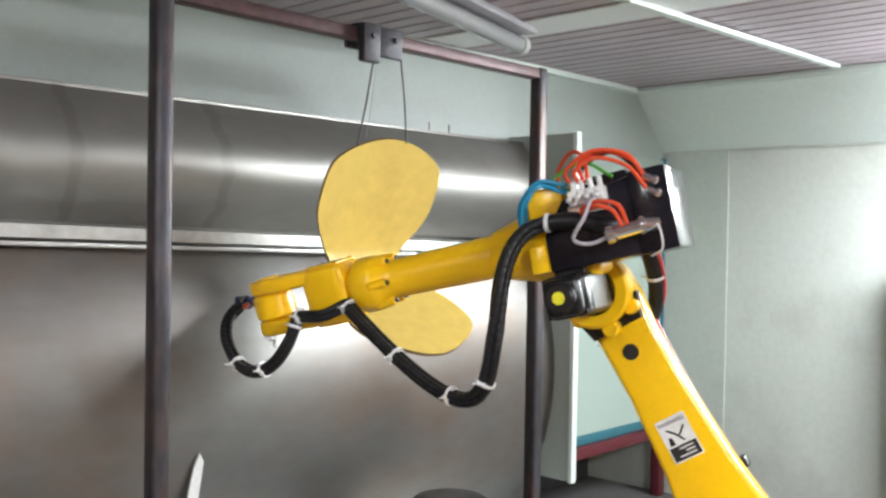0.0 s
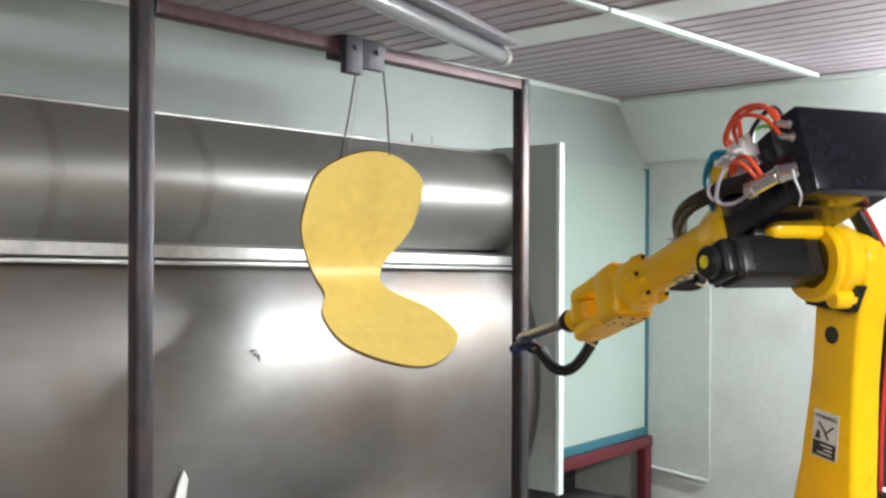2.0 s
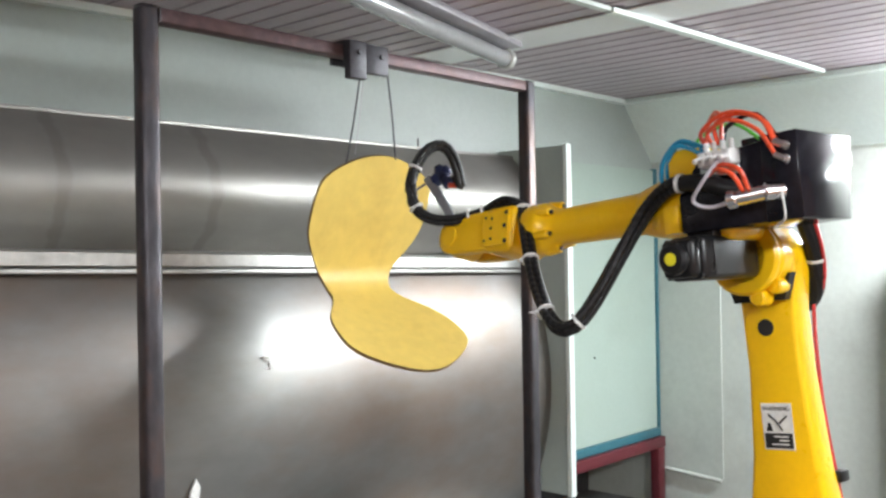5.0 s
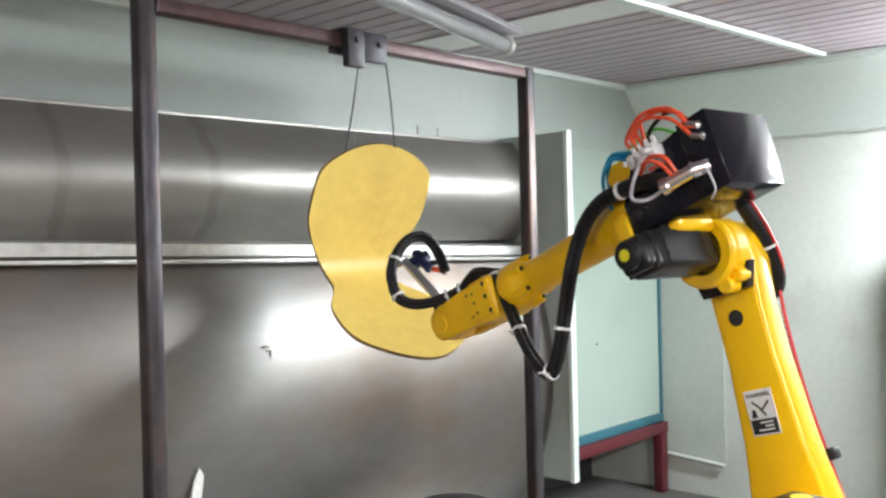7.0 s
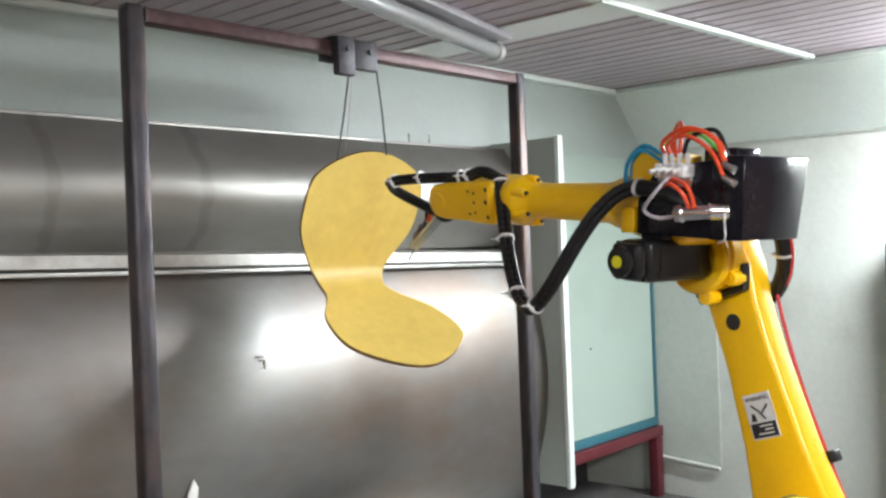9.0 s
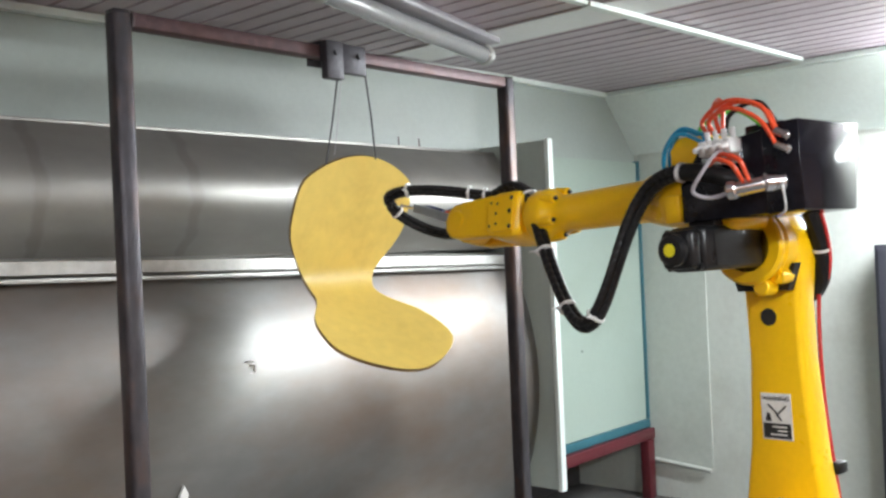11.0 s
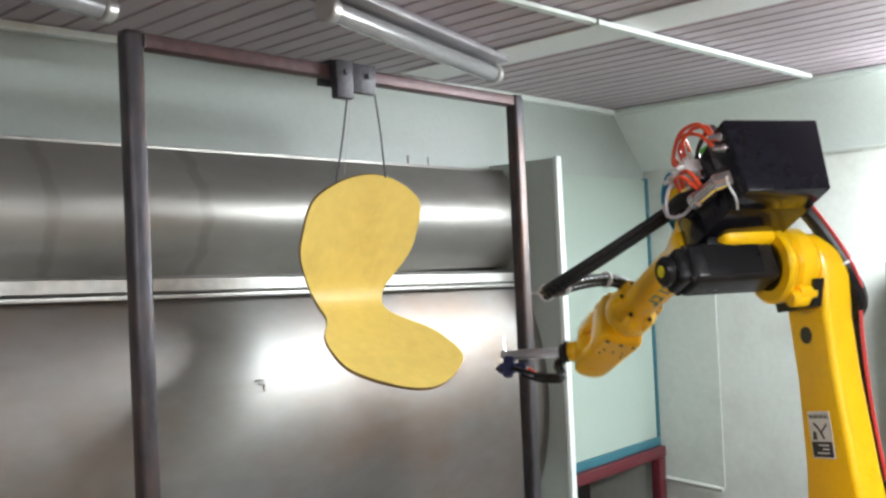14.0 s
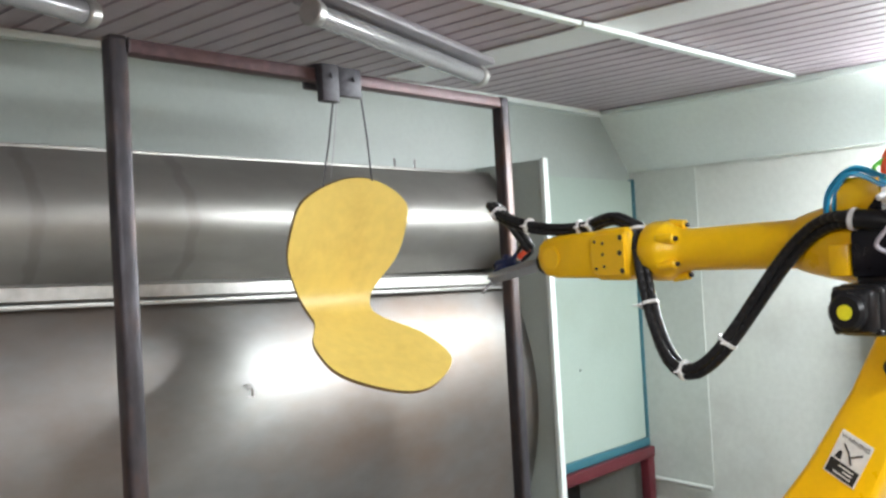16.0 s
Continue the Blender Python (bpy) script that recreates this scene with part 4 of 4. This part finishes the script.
def build_tool():
    w = part("tool_flange", join_bm(rod_bm((0.0665, 0, 0), (0.080, 0, 0), 0.031, 20, 0.003), rod_bm((0.079, 0, 0), (0.092, 0, 0), 0.024, 20, 0.003)), BLACK, ROBOT, "black tool flange with spray gun")
    part("tool_bar", join_bm(box_bm(0.088, BAR, -0.0115, 0.0115, -0.011, -0.007, 0.001), box_bm(0.088, BAR, -0.0115, -0.0075, -0.0075, 0.011, 0.001), box_bm(0.088, BAR, 0.0075, 0.0115, -0.0075, 0.011, 0.001)), ALU, w, "bare aluminium channel bar")
    part("bar_pin", join_bm(rod_bm((BAR - 0.008, 0, -0.008), (BAR + 0.002, 0.0, -0.048), 0.0033, 8), rod_bm((BAR + 0.001, 0, -0.044), (BAR + 0.0025, 0.0, -0.052), 0.005, 8, 0.001)), CHROME, w)
    gx = BAR - 0.02
    gun = part("spray_gun", join_bm(rod_bm((gx - 0.025, 0, 0.040), (gx + 0.020, 0, 0.040), 0.0165, 18, 0.004), box_bm(gx - 0.02, gx + 0.01, -0.013, 0.013, 0.006, 0.040, 0.004), rod_bm((gx - 0.004, 0, 0.036), (gx - 0.004, 0, 0.066), 0.015, 16, 0.004)), GUN, w, "dark blue spray gun")
    part("air_cap", join_bm(rod_bm((gx + 0.019, 0, 0.040), (gx + 0.027, 0, 0.040), 0.013, 16, 0.002), rod_bm((gx + 0.026, 0, 0.040), (gx + 0.034, 0, 0.040), 0.006, 10, 0.002)), BLACK, gun)
    part("gun_valve", join_bm(rod_bm((gx - 0.058, 0.004, 0.038), (gx - 0.024, 0.002, 0.039), 0.0135, 16, 0.004), rod_bm((gx - 0.044, 0.003, 0.04), (gx - 0.044, 0.006, 0.060), 0.009, 12, 0.003)), GUN, gun, "dark blue valve block")
    part("fitting", rod_bm((gx - 0.064, 0.006, 0.043), (gx - 0.055, 0.005, 0.041), 0.008, 8, 0.001), CHROME, gun)
    part("gun_hose", pipe_bm(smooth_path([(gx - 0.060, 0.006, 0.042), (gx - 0.078, 0.010, 0.054), (BAR - 0.112, 0.010, 0.068)], 16), 0.0072, 10), RED_HOSE, w, "red paint hose")
    part("gun_hose", pipe_bm(smooth_path([(gx - 0.044, 0.006, 0.058), (gx - 0.066, 0.020, 0.066), (BAR - 0.112, 0.020, 0.070)], 16), 0.0055, 8), RUBBER, w, "thin black air hose")
    part("gun_hose", pipe_bm(smooth_path([(gx - 0.02, -0.012, 0.046), (gx - 0.06, -0.010, 0.056), (BAR - 0.112, 0.0, 0.064)], 16), 0.0055, 8), RUBBER, w, "thin black air hose")
    return w


WRIST = build_wrist()
TOOL = build_tool()

# hoses that bend with the arm: short rigid links
HOSE_R = 0.0168


def links_of(name, count, length, radius, mat, label, strands=3):
    """count short overlapping links on one mesh, each a part of its own: a bundle of strands, or one round hose."""
    bms = []
    for k in range(strands):
        a = 2 * math.pi * k / strands + 0.5
        r, off = (radius, 0.0) if strands == 1 else (radius * 0.56, radius * 0.52)
        m = Matrix.Translation((off * math.cos(a), off * math.sin(a), 0))
        bms.append(lathe_bm([(0.0, -length * 0.74), (r * 0.75, -length * 0.68), (r, -length * 0.5), (r, length * 0.5), (r * 0.75, length * 0.68), (0.0, length * 0.74)], m, 10))
    me = mesh_of(name, join_bm(*bms), mat)
    out = []
    for k in range(count):
        ob = new(name, me)
        ob.parent = ROBOT
        out.append(tagged(ob, label))
    return out


FRONT_N, WRIST_N, REAR_N = 44, 36, 36
FRONT_HOSE = links_of("front_hose_link", FRONT_N, 0.022, HOSE_R, RUBBER, "black bundled hose link")
WRIST_HOSE = links_of("wrist_hose_link", WRIST_N, 0.020, 0.0150, RUBBER, "black bundled hose link")
REAR_HOSE = links_of("rear_hose_link", REAR_N, 0.0155, 0.0185, RUBBER, "black corrugated hose link", 1)
AIR_LINE = links_of("air_line_link", 30, 0.0165, 0.0042, RED_LINE, "red air line link", 1)
TIED = ((19, 25, 34, 43), (7, 9, 17, 23), (10, 25), ())  # the links that carry a cable tie


def tie(radius):
    bm = join_bm(lathe_bm([(radius - 0.0025, -0.0028), (radius + 0.0012, -0.0028), (radius + 0.0012, 0.0028), (radius - 0.0025, 0.0028)], None, 16), box_bm(radius - 0.001, radius + 0.005, -0.004, 0.004, -0.0035, 0.0035, 0.001), box_bm(radius + 0.003, radius + 0.018, -0.0015, 0.0015, -0.0008, 0.0008))
    return mesh_of("hose_tie", bm, TIE)


TIES = []
for radius, numbers in zip((0.0195, 0.0178, 0.0198, 0.0), TIED):
    me = tie(radius) if numbers else None
    row = []
    for _ in numbers:
        ob = new("hose_tie", me)
        ob.parent = ROBOT
        row.append(tagged(ob, "white cable tie"))
    TIES.append(row)


def even(points, n):
    """n places and directions at even steps along a line of points."""
    d = [0.0]
    for a, b in zip(points, points[1:]):
        d.append(d[-1] + (b - a).length)
    out = []
    for i in range(n):
        s = d[-1] * (i + 0.5) / n
        k = max(0, min(len(points) - 2, int(np.searchsorted(d, s)) - 1))
        f = (s - d[k]) / max(1e-6, d[k + 1] - d[k])
        out.append((points[k].lerp(points[k + 1], f), (points[min(k + 2, len(points) - 1)] - points[max(k - 1, 0)]).normalized()))
    return out


def bezier(a, b, c, d, n=40):
    out = []
    for i in range(n):
        u = i / (n - 1)
        out.append(a * (1 - u) ** 3 + 3 * b * u * (1 - u) ** 2 + 3 * c * u * u * (1 - u) + d * u ** 3)
    return out


def sagging(a, da, b, db, length):
    """A curve of that length from a to b, leaving along da and arriving against db."""
    lo, hi = 0.02, 2.0
    for _ in range(18):
        mid = (lo + hi) / 2
        pts = bezier(a, a + mid * da, b + mid * db, b)
        if sum((q - p).length for p, q in zip(pts, pts[1:])) < length:
            lo = mid
        else:
            hi = mid
    return pts


def hose_lines(t, k):
    """Centre lines of the bending hoses at t for the link poses k, in the robot's space."""
    e, f, w = k["elbow"], k["forearm"], k["tool"]
    out = Vector((0, math.cos(HOSE_SIDE), math.sin(HOSE_SIDE)))
    a, b = e @ Vector((0.02, 0.105, 0.150)), f @ (Vector((LF + 0.035, 0, 0)) + 0.062 * out)
    front = bezier(a, a + Vector(glide(HOSE_LEAVE, t)), b + Vector(glide(HOSE_ARRIVE, t)), b, 60)
    c, tail = f @ (Vector((LF + 0.16, 0, 0)) + 0.070 * out), w @ Vector((BAR - 0.110, 0.010, 0.066))
    over = f @ (Vector((LF + 0.085, 0, 0)) + 0.086 * out)
    leave = Vector(glide(LOOP_LEAVE, t))
    loop = smooth_path([b, over, c, c + 0.06 * leave], 36)[:24] + bezier(c, c + leave, tail + Vector(glide(LOOP_ARRIVE, t)), tail, 60)
    r0, r1 = e @ Vector((-0.02, -0.09, 0.21)), k["lower"] @ Vector((-0.03, -0.243, 0.53))
    rear = sagging(r0, e.to_3x3() @ Vector((-0.85, -0.35, 0.12)), r1, k["lower"].to_3x3() @ Vector((-0.95, -0.25, 0.25)), 0.40)
    aside = e.to_3x3() @ Vector((-0.020, 0.004, 0.008))
    return front, loop, rear, [p + aside for p in rear]


def motions():
    poses = {t: links(t) for t in STEPS}
    for ob, key in ((CAROUSEL, "turn"), (LOWER, "lower"), (ELBOW, "elbow"), (FOREARM, "forearm"), (WRIST, "wrist"), (TOOL, "tool")):
        walk(ob, [(t, poses[t][key]) for t in STEPS])
    lines = {t: hose_lines(t, poses[t]) for t in STEPS}
    for i, hose in enumerate((FRONT_HOSE, WRIST_HOSE, REAR_HOSE, AIR_LINE)):
        rows = {t: even(lines[t][i], len(hose)) for t in STEPS}
        for n, ob in enumerate(hose):
            walk(ob, [(t, frame_z(rows[t][n][0], rows[t][n][0] + rows[t][n][1])) for t in STEPS])
        for ob, n in zip(TIES[i], TIED[i]):
            walk(ob, [(t, frame_z(rows[t][n][0], rows[t][n][0] + rows[t][n][1])) for t in STEPS])


motions()
